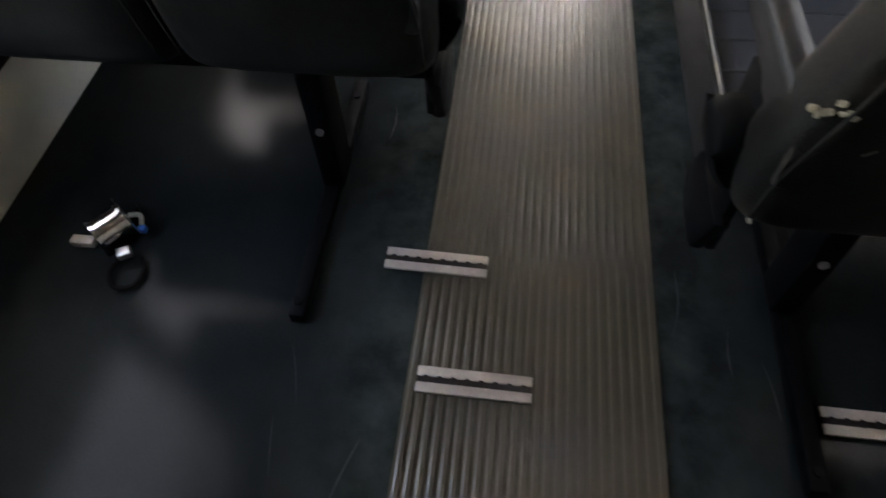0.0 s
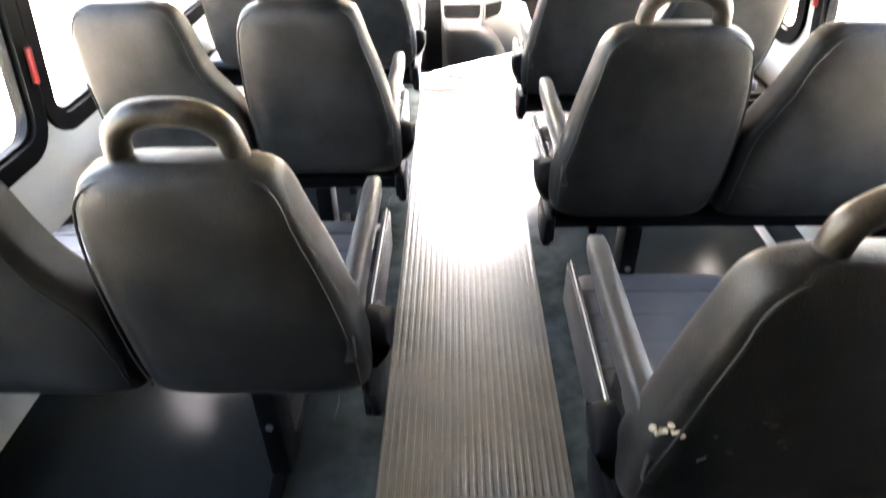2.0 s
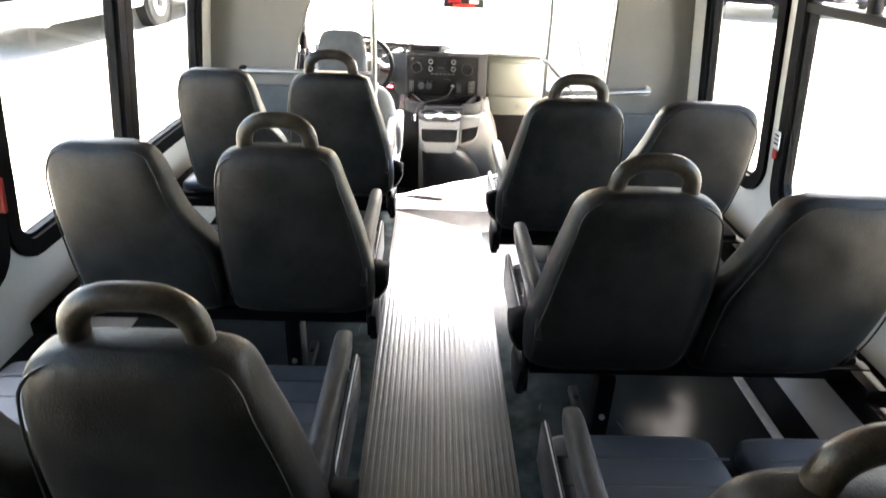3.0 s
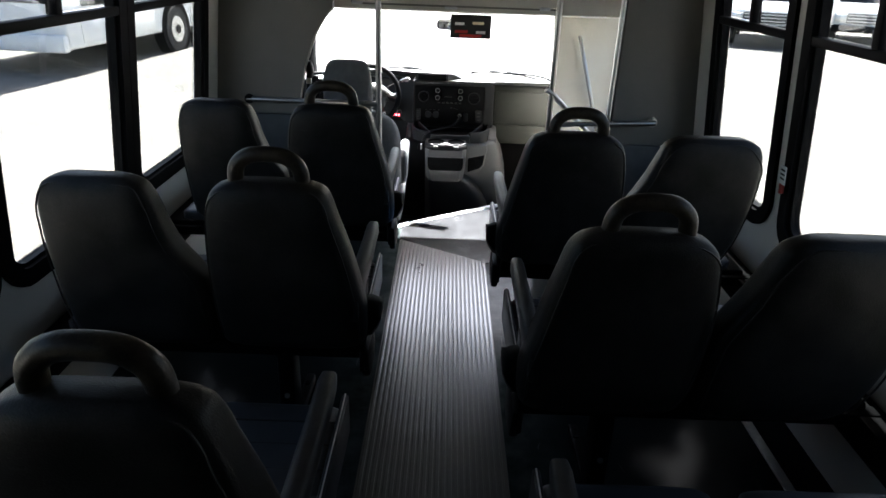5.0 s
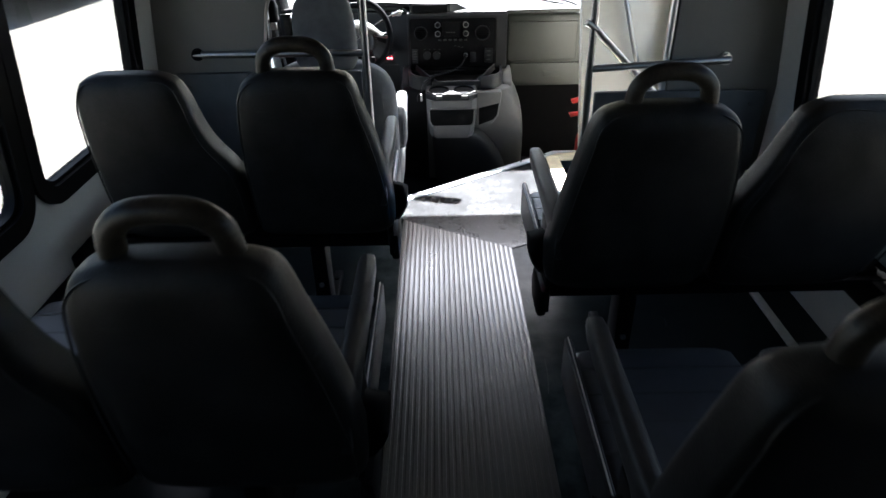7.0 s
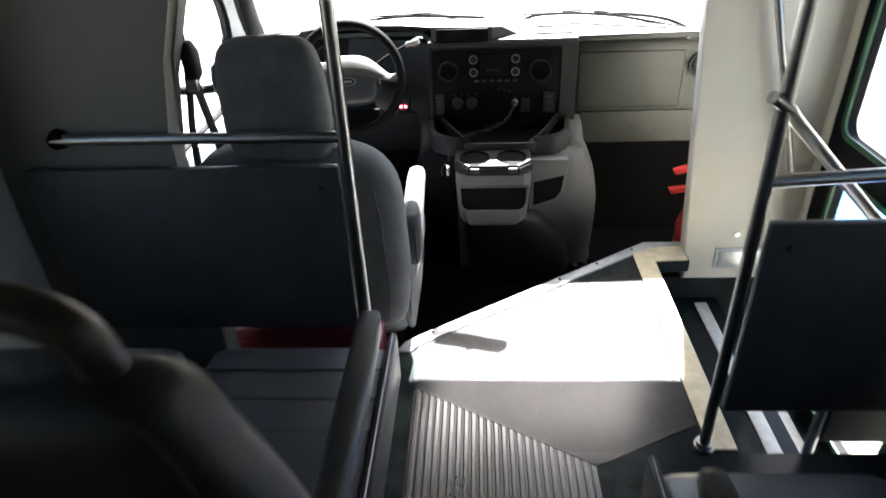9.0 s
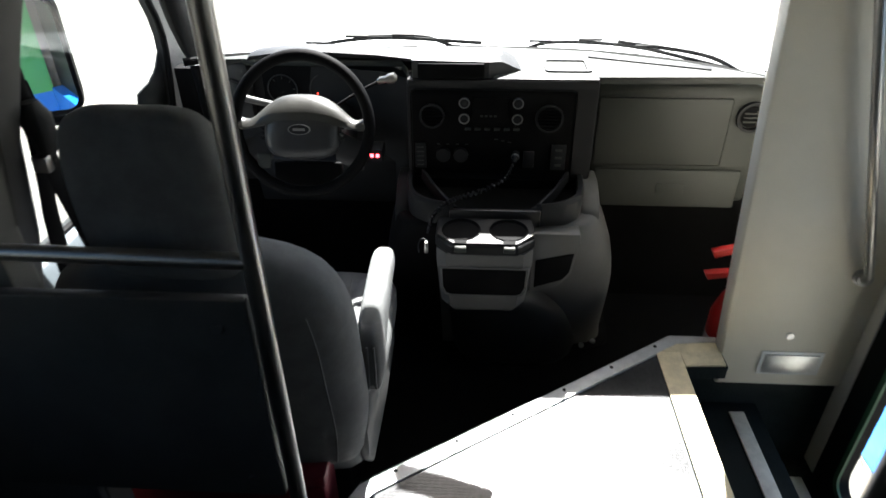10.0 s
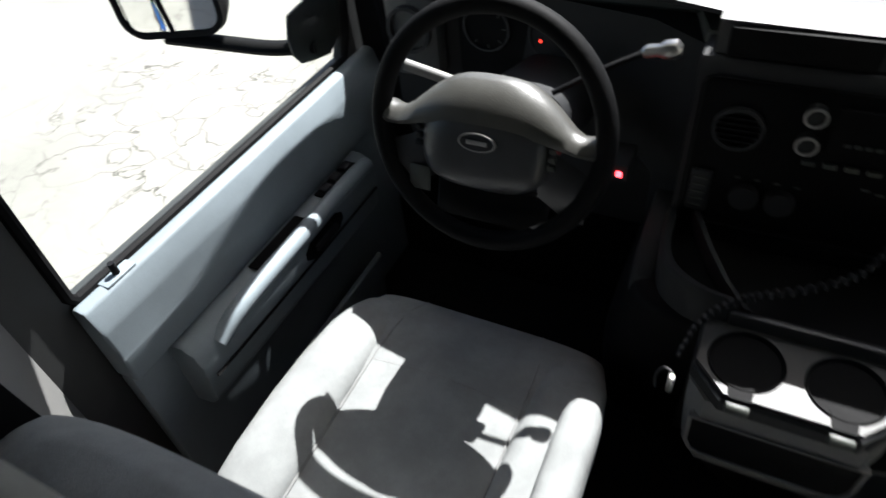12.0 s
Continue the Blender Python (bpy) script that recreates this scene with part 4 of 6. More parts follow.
# ---- driver's cab ----
def dashboard():
    t = thing("dashboard", (0, 0, 0), "dark grey and stone-coloured van dashboard", "dashboard")
    side = [(3.80, 0.60), (3.815, 0.632), (3.84, 0.644), (3.90, 0.644), (3.90, 0.27), (3.88, 0.25), (3.83, 0.28), (3.80, 0.40)]
    part("passenger_side", prism(side, "x", 0.287, 0.76, 0.008), DASHL, t, "stone-coloured passenger dash", sharp=30)
    part("driver_side", loft([[(x, y, z) for y, z in ((y0, 0.40), (y0 + 0.01, 0.64), (y0 + 0.06, 0.644), (y0 + 0.06, 0.25), (y0 + 0.03, 0.26))] for x, y0 in ((-0.80, 3.91), (-0.72, 3.92), (-0.60, 3.925), (-0.30, 3.86), (-0.216, 3.80))]), DASHD, t, sharp=30)
    top = [(-0.81, 3.87), (-0.76, 3.915), (-0.60, 3.97), (-0.30, 4.025), (0.0, 4.04), (0.30, 4.01), (0.54, 3.915), (0.68, 3.815), (0.74, 3.77), (0.65, 3.785), (0.30, 3.765), (-0.22, 3.80), (-0.24, 3.90), (-0.70, 3.90)]
    part("top_pad", prism(top, "z", 0.645, 0.664, 0.006), DASHL, t, "pale sunlit dash top", sharp=30)
    part("fascia_ledge", prism([(0.012, 3.80), (0.285, 3.765), (0.285, 3.742), (0.012, 3.742)], "z", 0.6595, 0.6645, 0.002), DASHL, t, "pale ledge over the centre fascia", sharp=30)
    part("defrost_vent", prism([(0.285, 3.975), (0.60, 3.858), (0.59, 3.83), (0.28, 3.938)], "z", 0.6645, 0.668, 0.001), DASHD, t, "dark defroster grille")
    part("top_tray", sheet(round_rect(0.15, 0.275, 3.80, 3.91, 0.015), [round_rect(0.158, 0.262, 3.808, 3.90, 0.01)], lambda u, v, w: Vector((u, v, 0.6645 + w)), 0.004), HOODM, t, "low grey tray rim", sharp=30)
    # instrument hood
    rings = []
    for x, y, z in ((-0.70, 3.915, 0.655), (-0.67, 3.885, 0.682), (-0.58, 3.86, 0.70), (-0.44, 3.84, 0.708), (-0.30, 3.82, 0.708), (-0.20, 3.80, 0.704)):
        rings.append([(x, y, z - 0.016), (x, y - 0.008, z - 0.006), (x, y + 0.01, z), (x, y + 0.07, z - 0.005), (x, 3.99, 0.650), (x, 3.99, 0.640)])
    part("instrument_hood", loft(rings), HOODM, t, "dark grey instrument hood", sharp=40)
    part("hood_centre", loft([[(-0.20, 3.752, 0.645), (-0.20, 3.748, 0.708), (-0.20, 3.785, 0.716), (-0.20, 3.95, 0.69), (-0.20, 3.95, 0.645)], [(-0.0, 3.752, 0.645), (-0.0, 3.748, 0.705), (-0.0, 3.785, 0.713), (-0.0, 3.95, 0.688), (-0.0, 3.95, 0.645)], [(0.035, 3.782, 0.645), (0.035, 3.776, 0.698), (0.035, 3.81, 0.706), (0.035, 3.95, 0.685), (0.035, 3.95, 0.645)], [(0.088, 3.815, 0.645), (0.088, 3.815, 0.664), (0.085, 3.84, 0.668), (0.075, 3.94, 0.666), (0.075, 3.94, 0.645)]]), HOODM, t, sharp=25)
    part("hood_slot", boxed(-0.185, -0.012, 3.741, 3.79, 0.662, 0.702, 0.004), RUBBER, t, "dark storage slot")
    # instrument cluster
    part("instrument_panel", boxed(-0.66, -0.30, 3.915, 3.95, 0.46, 0.672, 0.01), RUBBER, t, "dark instrument cluster")
    for x, r in ((-0.60, 0.045), (-0.47, 0.05), (-0.36, 0.03)):
        part("gauge", disc(bmesh.new(), (x, 3.914, 0.57), r, -0.004, "y", 24, r * 0.93), HOODM, t, "grey gauge ring")
        for k in range(7):
            a = radians(-40 + k * 43)
            part("tick", turned(boxed(x - 0.0012, x + 0.0012, 3.9115, 3.9135, 0.57 + r * 0.68, 0.57 + r * 0.84), (x, 3.91, 0.57), math.degrees(a), "Y"), DASHL, t, smooth=False)
    part("warning_light", boxed(-0.498, -0.493, 3.908, 3.9135, 0.557, 0.563, 0.001), glow("warning_red", (1.0, 0.05, 0.03), 0.5), t, "small red warning light")
    # centre stack
    part("centre_console", prism([(3.742, 0.375), (3.735, 0.40), (3.736, 0.64), (3.744, 0.66), (3.86, 0.663), (3.86, 0.36)], "x", -0.215, 0.287, 0.007), DASHD, t, "dark centre fascia housing", sharp=30)
    part("fascia", boxed(-0.205, 0.232, 3.731, 3.745, 0.392, 0.638, 0.014), RUBBER, t, "black control fascia")
    for x in (-0.062, 0.078):
        for z in (0.6075, 0.5645):
            part("knob", disc(bmesh.new(), (x, 3.731, z), 0.0125, -0.016, "y", 18), DASHD, t)
            part("knob_ring", disc(bmesh.new(), (x, 3.716, z), 0.0145, -0.003, "y", 20, 0.0112), CHROME, t, "bright ring of a control knob")
    for x, r, h in ((-0.148, 0.034, 0.566), (0.163, 0.038, 0.563)):
        v = part("air_vent", disc(bmesh.new(), (x, 3.731, h), r, -0.008, "y", 24, r * 0.84), DASHD, t, "round air vent")
        for k in range(-3, 4):
            half = math.sqrt(max(0.0, (r * 0.82) ** 2 - (k * 0.009) ** 2))
            part("slat", boxed(x - half, x + half, 3.724, 3.729, h + k * 0.009 - 0.0015, h + k * 0.009 + 0.0015), RUBBER, v, smooth=False)
    part("radio", boxed(-0.04, 0.055, 3.724, 3.7305, 0.55, 0.62, 0.003), RUBBER, t, "dark radio face")
    for k in range(6):
        part("button", boxed(-0.06 + k * 0.026, -0.044 + k * 0.026, 3.7245, 3.7305, 0.528, 0.535, 0.001), DASHL, t, "small pale button")
    for k in range(4):
        part("button", boxed(-0.02 + k * 0.012, -0.012 + k * 0.012, 3.7225, 3.724, 0.567, 0.572), DASHL, t, "small pale button", smooth=False)
    for x in (-0.118, -0.07):
        part("rotary", disc(bmesh.new(), (x, 3.731, 0.457), 0.02, -0.014, "y", 20), DASHD, t, "dark rotary heater control")
    part("switch_bank", boxed(0.175, 0.215, 3.7235, 3.7305, 0.415, 0.49, 0.003), DASHD, t)
    for k in range(3):
        part("switch_mark", boxed(0.186, 0.204, 3.7215, 3.7235, 0.428 + k * 0.022, 0.434 + k * 0.022), DASHL, t, smooth=False)
    part("switch_bank", boxed(-0.195, -0.165, 3.7235, 3.7305, 0.415, 0.49, 0.003), DASHD, t)
    for k in range(5):
        part("icon_bar", boxed(-0.19 + 0.0, -0.172, 3.7215, 3.7235, 0.425 + k * 0.013, 0.4275 + k * 0.013), DASHL, t, smooth=False)
    for k in range(4):
        part("icon_bar", boxed(-0.136 + k * 0.026, -0.128 + k * 0.026, 3.7292, 3.7308, 0.484, 0.487), DASHL, t, smooth=False)
    for k in range(3):
        part("icon_bar", boxed(0.02 + k * 0.018, 0.03 + k * 0.018, 3.7292, 3.7308, 0.50 - k * 0.004, 0.503 - k * 0.004), DASHL, t, smooth=False)
    part("socket", boxed(0.10, 0.13, 3.7235, 3.7305, 0.42, 0.47, 0.003), DASHD, t)
    # passenger side
    part("airbag_door", boxed(0.30, 0.655, 3.792, 3.799, 0.405, 0.60, 0.006), DASHL, t, "stone-coloured airbag cover")
    part("glovebox", boxed(0.312, 0.722, 3.792, 3.83, 0.272, 0.39, 0.006), DASHL, t, "stone-coloured glovebox lid")
    part("glovebox_handle", boxed(0.49, 0.57, 3.7895, 3.7935, 0.317, 0.348, 0.002), DASHL, t, "recessed glovebox handle")
    v = part("air_vent", disc(bmesh.new(), (0.712, 3.799, 0.55), 0.042, -0.012, "y", 28, 0.034), DASHD, t, "round black air vent")
    part("vent_ball", disc(bmesh.new(), (0.712, 3.797, 0.55), 0.030, -0.006, "y", 24), RUBBER, v)
    for k in (-1, 0, 1):
        part("slat", boxed(0.688, 0.736, 3.786, 3.791, 0.549 + k * 0.012, 0.552 + k * 0.012), DASHL, v, smooth=False)
    v = part("air_vent", disc(bmesh.new(), (-0.742, 3.886, 0.565), 0.045, -0.012, "y", 28, 0.038), DASHD, t, "round black air vent")
    part("vent_surround", boxed(-0.80, -0.685, 3.885, 3.93, 0.46, 0.655, 0.02), HOODM, t, "dark grey vent surround")
    part("knee_panel", prism([(3.88, 0.22), (3.84, 0.38), (3.90, 0.42), (3.95, 0.22)], "x", -0.70, -0.216, 0.006), DASHD, t, sharp=30)
    part("indicator_box", boxed(-0.348, -0.288, 3.735, 3.80, 0.428, 0.462, 0.004), DASHD, t)
    lamp = glow("indicator_red", (1.0, 0.04, 0.05), 2.5)
    for k in range(3):
        part("indicator_light", boxed(-0.338 + k * 0.016, -0.329 + k * 0.016, 3.731, 3.736, 0.441, 0.450, 0.001), lamp, t, "lit red indicator")
    return settle(t, (0, 3.9, 0.25))


dashboard()


def steering_wheel():
    t = thing("steering_wheel", (0, 0, 0), "black four-spoke steering wheel with grey pad", "steering wheel")
    c = Vector((-0.459, 3.585, 0.592))
    rim = bmesh.new()
    n, m, R, r = 64, 14, 0.167, 0.0145
    grid = [[rim.verts.new(c + Vector(((R + r * math.cos(b)) * math.cos(a), r * 1.1 * math.sin(b), (R + r * math.cos(b)) * math.sin(a)))) for b in [2 * math.pi * j / m for j in range(m)]] for a in [2 * math.pi * i / n for i in range(n)]]
    for i in range(n):
        for j in range(m):
            rim.faces.new((grid[i][j], grid[(i + 1) % n][j], grid[(i + 1) % n][(j + 1) % m], grid[i][(j + 1) % m]))
    made = [("rim", rim, RUBBER, "black leather-grain rim")]
    hub = pillow(refine([(c.y - 0.031, c.x, c.z - 0.034, 0.08, 0.04), (c.y - 0.027, c.x, c.z - 0.031, 0.14, 0.08), (c.y - 0.014, c.x, c.z - 0.027, 0.18, 0.112), (c.y + 0.008, c.x, c.z - 0.025, 0.19, 0.12), (c.y + 0.036, c.x, c.z - 0.025, 0.17, 0.11), (c.y + 0.05, c.x, c.z - 0.025, 0.11, 0.08)], 2), "y", 40, 3.0)
    # the pad's shade is in its darker colour
    made.append(("pad", hub, HUB_SHADED, "grey domed airbag pad, coloured darker as shade"))
    # arched cover over the pad, drawn out into the two upper spokes
    arch = []
    for k in range(25):
        u = -1 + 2 * k / 24
        x = 0.158 * u
        rise = (0.5 + 0.5 * math.cos(math.pi * min(1.0, abs(x) / 0.142) ** 1.5)) ** 0.8
        tip = max(0.0, (abs(u) - 0.8) / 0.2)
        hi = 0.008 + 0.066 * rise + 0.012 * tip
        lo = -0.012 + 0.022 * rise
        arch.append([c + Vector((x, -0.008 - 0.017 * rise, lo)), c + Vector((x, -0.014 - 0.010 * rise, lo * 0.75 + hi * 0.25)), c + Vector((x, -0.010 - 0.004 * rise, lo * 0.4 + hi * 0.6)), c + Vector((x, 0.0 + 0.002 * rise, lo * 0.1 + hi * 0.9)), c + Vector((x, 0.010 + 0.008 * rise, hi)), c + Vector((x, 0.03 + 0.01 * rise, hi - 0.006)), c + Vector((x, 0.03, lo))])
    made.append(("spoke", loft(arch), HUB_LIT, "grey arched cover and upper spokes, coloured paler as sunlit"))
    for s in (-1, 1):
        low = loft([[c + Vector((s * x, y0 + 0.006, z + h)), c + Vector((s * x, y0 - 0.006, z)), c + Vector((s * x, y0 + 0.006, z - h)), c + Vector((s * x, y0 + 0.016, z))] for x, y0, z, h in ((0.08, 0.004, -0.045, 0.04), (0.115, 0.004, -0.066, 0.04), (0.15, 0, -0.075, 0.036))])
        made.append(("spoke", low, PADM, "dark lower spoke"))
        for k in range(3):
            made.append(("thumb_button", boxed(c.x + s * 0.1 - 0.005, c.x + s * 0.1 + 0.005, c.y - 0.012, c.y - 0.004, c.z - 0.012 - k * 0.012, c.z - 0.005 - k * 0.012, 0.001), DASHL if s > 0 else DASHD, ""))
    made.append(("column_plate", boxed(c.x - 0.09, c.x + 0.09, c.y + 0.035, c.y + 0.05, c.z - 0.16, c.z - 0.095, 0.006), RUBBER, "dark panel behind the wheel"))
    made.append(("emblem", disc(bmesh.new(), (c.x, c.y - 0.0295, c.z - 0.008), 0.026, -0.004, "y", 24), DASHD, "dark oval emblem"))
    made.append(("emblem_ring", disc(bmesh.new(), (c.x, c.y - 0.0295, c.z - 0.008), 0.028, -0.0045, "y", 24, 0.0248), CHROME, "bright oval emblem rim"))
    made.append(("emblem_bar", boxed(c.x - 0.015, c.x + 0.015, c.y - 0.035, c.y - 0.0335, c.z - 0.011, c.z - 0.005, 0.0004), CHROME, "bright bar on the emblem"))
    made.append(("sticker", boxed(c.x - 0.117, c.x - 0.083, c.y - 0.004, c.y - 0.0015, c.z - 0.108, c.z - 0.07, 0.001), DASHL, "pale warning sticker"))
    made.append(("column", pillow([(c.y + 0.028, c.x, c.z - 0.005, 0.10, 0.08), (c.y + 0.04, c.x, c.z - 0.01, 0.15, 0.12), (c.y + 0.10, c.x, c.z - 0.02, 0.17, 0.12), (c.y + 0.16, c.x, c.z - 0.025, 0.165, 0.12), (c.y + 0.34, c.x - 0.0, c.z - 0.02, 0.155, 0.13)], "y", 24, 3.0), DASHD, "dark steering column shroud"))
    for name, bm, mat, label in made:
        if name.startswith("emblem") and "bar" not in name:
            for v in bm.verts:
                v.co.z = c.z - 0.008 + (v.co.z - c.z + 0.008) * 0.46
        turned(bm, c, -17)
        part(name, bm, mat, t, label, sharp=50)
    part("shift_lever", tube(smooth_line([(-0.40, 3.69, 0.60), (-0.34, 3.715, 0.632), (-0.285, 3.737, 0.656)]), 0.0045, 8), BLACK, t, "dark gear lever")
    part("shift_knob", pillow([(-0.290, 3.737, 0.655, 0.01, 0.012), (-0.283, 3.738, 0.657, 0.018, 0.020), (-0.268, 3.739, 0.660, 0.016, 0.018), (-0.262, 3.739, 0.662, 0.022, 0.026), (-0.246, 3.740, 0.664, 0.024, 0.028), (-0.239, 3.740, 0.664, 0.012, 0.014)], "x", 12, 2.2), CHROME, t, "bright gear lever knob")
    part("turn_stalk", tube([(-0.49, 3.66, 0.60), (-0.56, 3.655, 0.62), (-0.615, 3.65, 0.635)], 0.009, 10), CONSOLE, t, "grey turn-signal stalk")
    return settle(t, (-0.455, 3.7, 0.56))


steering_wheel()


def console():
    t = thing("engine_cover", (0, 0, 0), "grey plastic engine cover console with cup holders", "console")
    secs = [(-0.25, 0.05, 3.96, 0.72, 0.40), (-0.19, 0.05, 3.95, 0.70, 0.42), (-0.05, 0.05, 3.92, 0.695, 0.47), (0.1, 0.048, 3.885, 0.675, 0.55), (0.22, 0.045, 3.87, 0.635, 0.58), (0.29, 0.038, 3.865, 0.59, 0.57), (0.318, 0.035, 3.86, 0.565, 0.55), (0.326, 0.035, 3.86, 0.54, 0.50)]
    part("cover", pillow(refine(secs, 2), "z", 56, 6.0), CONSOLE, t, sharp=60)
    # black skin over the driver side, whose shade is put into the colour
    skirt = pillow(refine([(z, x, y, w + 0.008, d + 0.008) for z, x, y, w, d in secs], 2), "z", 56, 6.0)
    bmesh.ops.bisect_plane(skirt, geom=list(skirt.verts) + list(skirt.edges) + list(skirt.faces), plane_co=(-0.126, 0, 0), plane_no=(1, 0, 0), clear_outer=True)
    part("side_shade", skirt, RUBBER, t, "driver side of the engine cover, its shade coloured black", sharp=60)
    part("floor_flange", pillow([(-0.25, 0.05, 3.96, 0.77, 0.45), (-0.244, 0.05, 3.96, 0.77, 0.45), (-0.238, 0.05, 3.96, 0.73, 0.41)], "z", 48, 6.0), RUBBER, t, "black rubber flange on the floor", sharp=40)
    hump = [(-0.25, 0.11, 3.89, 0.43, 0.46), (-0.2, 0.105, 3.875, 0.43, 0.455), (-0.1, 0.09, 3.84, 0.41, 0.45), (0.0, 0.065, 3.80, 0.37, 0.45), (0.06, 0.04, 3.775, 0.33, 0.45), (0.10, 0.025, 3.76, 0.29, 0.44), (0.12, 0.02, 3.76, 0.25, 0.40)]
    part("hump", pillow(refine(hump, 3), "z", 48, 2.8), PADM, t, "dark rounded foot of the engine cover", sharp=70)
    part("hump_seam", tube([(0.11 + 0.222 * math.cos(a), 3.89 + 0.237 * math.sin(a), -0.243) for a in [radians(200 + 7 * k) for k in range(21)]], 0.006, 6), RUBBER, t)
    # open black trays beside the cup module, with dividing ribs
    for side in (-1, 1):
        cx = 0.025
        plan = [(cx, 3.585), (cx + side * 0.115, 3.585), (cx + side * 0.17, 3.592), (cx + side * 0.215, 3.62), (cx + side * 0.232, 3.67), (cx + side * 0.235, 3.735)]
        part("tray", prism(plan + [(cx, 3.735)], "z", 0.325, 0.352), RUBBER, t, "black rubber-lined tray", smooth=False)
        line = smooth_line([(x, y, 0.0) for x, y in plan[1:]], 4)
        wall = loft([[p + q for q in (Vector((-side * 0.004, 0.008, 0.318)), Vector((side * 0.006, -0.004, 0.32)), Vector((side * 0.008, -0.006, 0.375 + 0.02 * i / len(line))), Vector((side * 0.004, 0.0, 0.384 + 0.02 * i / len(line))), Vector((-side * 0.006, 0.008, 0.38 + 0.02 * i / len(line))))] for i, p in enumerate(line)])
        # darker plastic on the driver-side wall paints in its shade
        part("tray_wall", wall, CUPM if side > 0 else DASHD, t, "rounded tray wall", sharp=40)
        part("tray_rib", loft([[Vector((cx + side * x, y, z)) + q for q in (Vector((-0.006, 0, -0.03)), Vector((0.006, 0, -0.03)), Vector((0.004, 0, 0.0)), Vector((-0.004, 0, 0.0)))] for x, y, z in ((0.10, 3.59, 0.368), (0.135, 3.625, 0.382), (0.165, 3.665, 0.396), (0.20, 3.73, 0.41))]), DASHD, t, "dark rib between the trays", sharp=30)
    # same shoulder on both sides; the driver's one is coloured dark for shade
    for x0, x1, mat, label in ((0.262, 0.312, CONSOLE, "grey shoulder of the engine cover"), (-0.248, -0.21, DASHD, "driver-side shoulder of the engine cover, darkened as shade")):
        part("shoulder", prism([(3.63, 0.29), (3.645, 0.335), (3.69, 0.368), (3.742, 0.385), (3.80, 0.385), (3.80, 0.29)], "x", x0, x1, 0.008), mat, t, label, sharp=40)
    part("tray_back", boxed(-0.24, 0.285, 3.742, 3.752, 0.322, 0.374, 0.002), RUBBER, t, "black back wall of the trays")
    part("tray_front", boxed(-0.095, 0.145, 3.578, 3.59, 0.318, 0.366, 0.004), PADM, t, "grey lip behind the cups")
    # cup module: dark rim with cut corners over a pale box with a bin
    body = loft([[(-w, 3.66, z), (-w, y + 0.03, z), (-w + 0.025, y, z), (w - 0.025, y, z), (w, y + 0.03, z), (w, 3.66, z)] for z, w, y in ((0.303, 0.124, 3.466), (0.262, 0.124, 3.466), (0.18, 0.118, 3.474), (0.12, 0.112, 3.485), (0.098, 0.10, 3.50))])
    part("cup_module", body, CONSOLE, t, "grey cup holder module", sharp=30)
    rim = loft([[(-0.127 * k, 3.585, z), (-0.127 * k, 3.50 + d, z), (-0.083 * k, 3.455 + d, z), (0.083 * k, 3.455 + d, z), (0.127 * k, 3.50 + d, z), (0.127 * k, 3.585, z)] for z, k, d in ((0.3031, 0.99, 0.004), (0.307, 1.0, 0.0), (0.327, 1.0, 0.0), (0.3305, 0.985, 0.003))])
    part("module_rim", rim, DASHD, t, "dark rim round the cup plate", sharp=30)

    def slope(u, v, w):
        return Vector((u, 3.462 + v, 0.3308 + v * 0.05 + w))

    cups = [[(cx + 0.0475 * math.cos(2 * math.pi * k / 28), 0.06 + 0.0475 * math.sin(2 * math.pi * k / 28)) for k in range(28)] for cx in (-0.061, 0.061)]
    plate = [(-0.081, 0.0), (0.081, 0.0), (0.122, 0.042), (0.122, 0.112), (0.11, 0.12), (-0.11, 0.12), (-0.122, 0.112), (-0.122, 0.042)]
    part("cup_plate", sheet(plate, cups, slope, 0.006), CUPM, t, "grey cup holder plate", sharp=30)
    # wells are only millimetres deep; black colour gives the shade inside
    for cx in (-0.061, 0.061):
        cyl = bmesh.new()
        rings = [[cyl.verts.new(slope(cx + r * math.cos(2 * math.pi * k / 28), 0.06 + r * math.sin(2 * math.pi * k / 28), h)) for k in range(28)] for r, h in ((0.0505, 0.0063), (0.0485, 0.009), (0.0465, 0.0065), (0.0455, 0.002), (0.042, 0.0015))]
        for a, b in zip(rings, rings[1:]):
            for k in range(28):
                cyl.faces.new((a[k], a[(k + 1) % 28], b[(k + 1) % 28], b[k]))
        cyl.faces.new(rings[-1])
        part("cup", cyl, RUBBER, t, "shallow cup holder well, its inner shade coloured black")
        notch = prism([(cx - 0.014, -0.004), (cx + 0.014, -0.004), (cx + 0.018, 0.024), (cx - 0.018, 0.024)], "z", 0.0061, 0.0078)
        for v in notch.verts:
            v.co = slope(*v.co)
        part("cup_notch", notch, RUBBER, t, smooth=False)
        part("cup_latch", prism([(3.446, 0.317), (3.444, 0.328), (3.449, 0.333), (3.457, 0.333), (3.457, 0.315)], "x", cx - 0.0145, cx + 0.0145, 0.002), DASHL, t, "pale cup latch", sharp=30)
    bin_out = [(-0.108, 0.258), (0.108, 0.258), (0.106, 0.20), (0.098, 0.182), (0.085, 0.176), (-0.085, 0.176), (-0.098, 0.182), (-0.106, 0.20)]
    # no hollow here: a black slab paints the shade of the bin
    part("bin", prism(bin_out, "y", 3.464, 3.49, 0.001), RUBBER, t, "black slab painted as the shaded bin opening")
    part("bin_lip", sheet([(u * 1.05, 0.216 + (v - 0.216) * 1.09) for u, v in bin_out], [bin_out], lambda u, v, w: Vector((u, 3.462 + w, v)), 0.01), CONSOLE, t, "moulded lip of the bin", sharp=30)
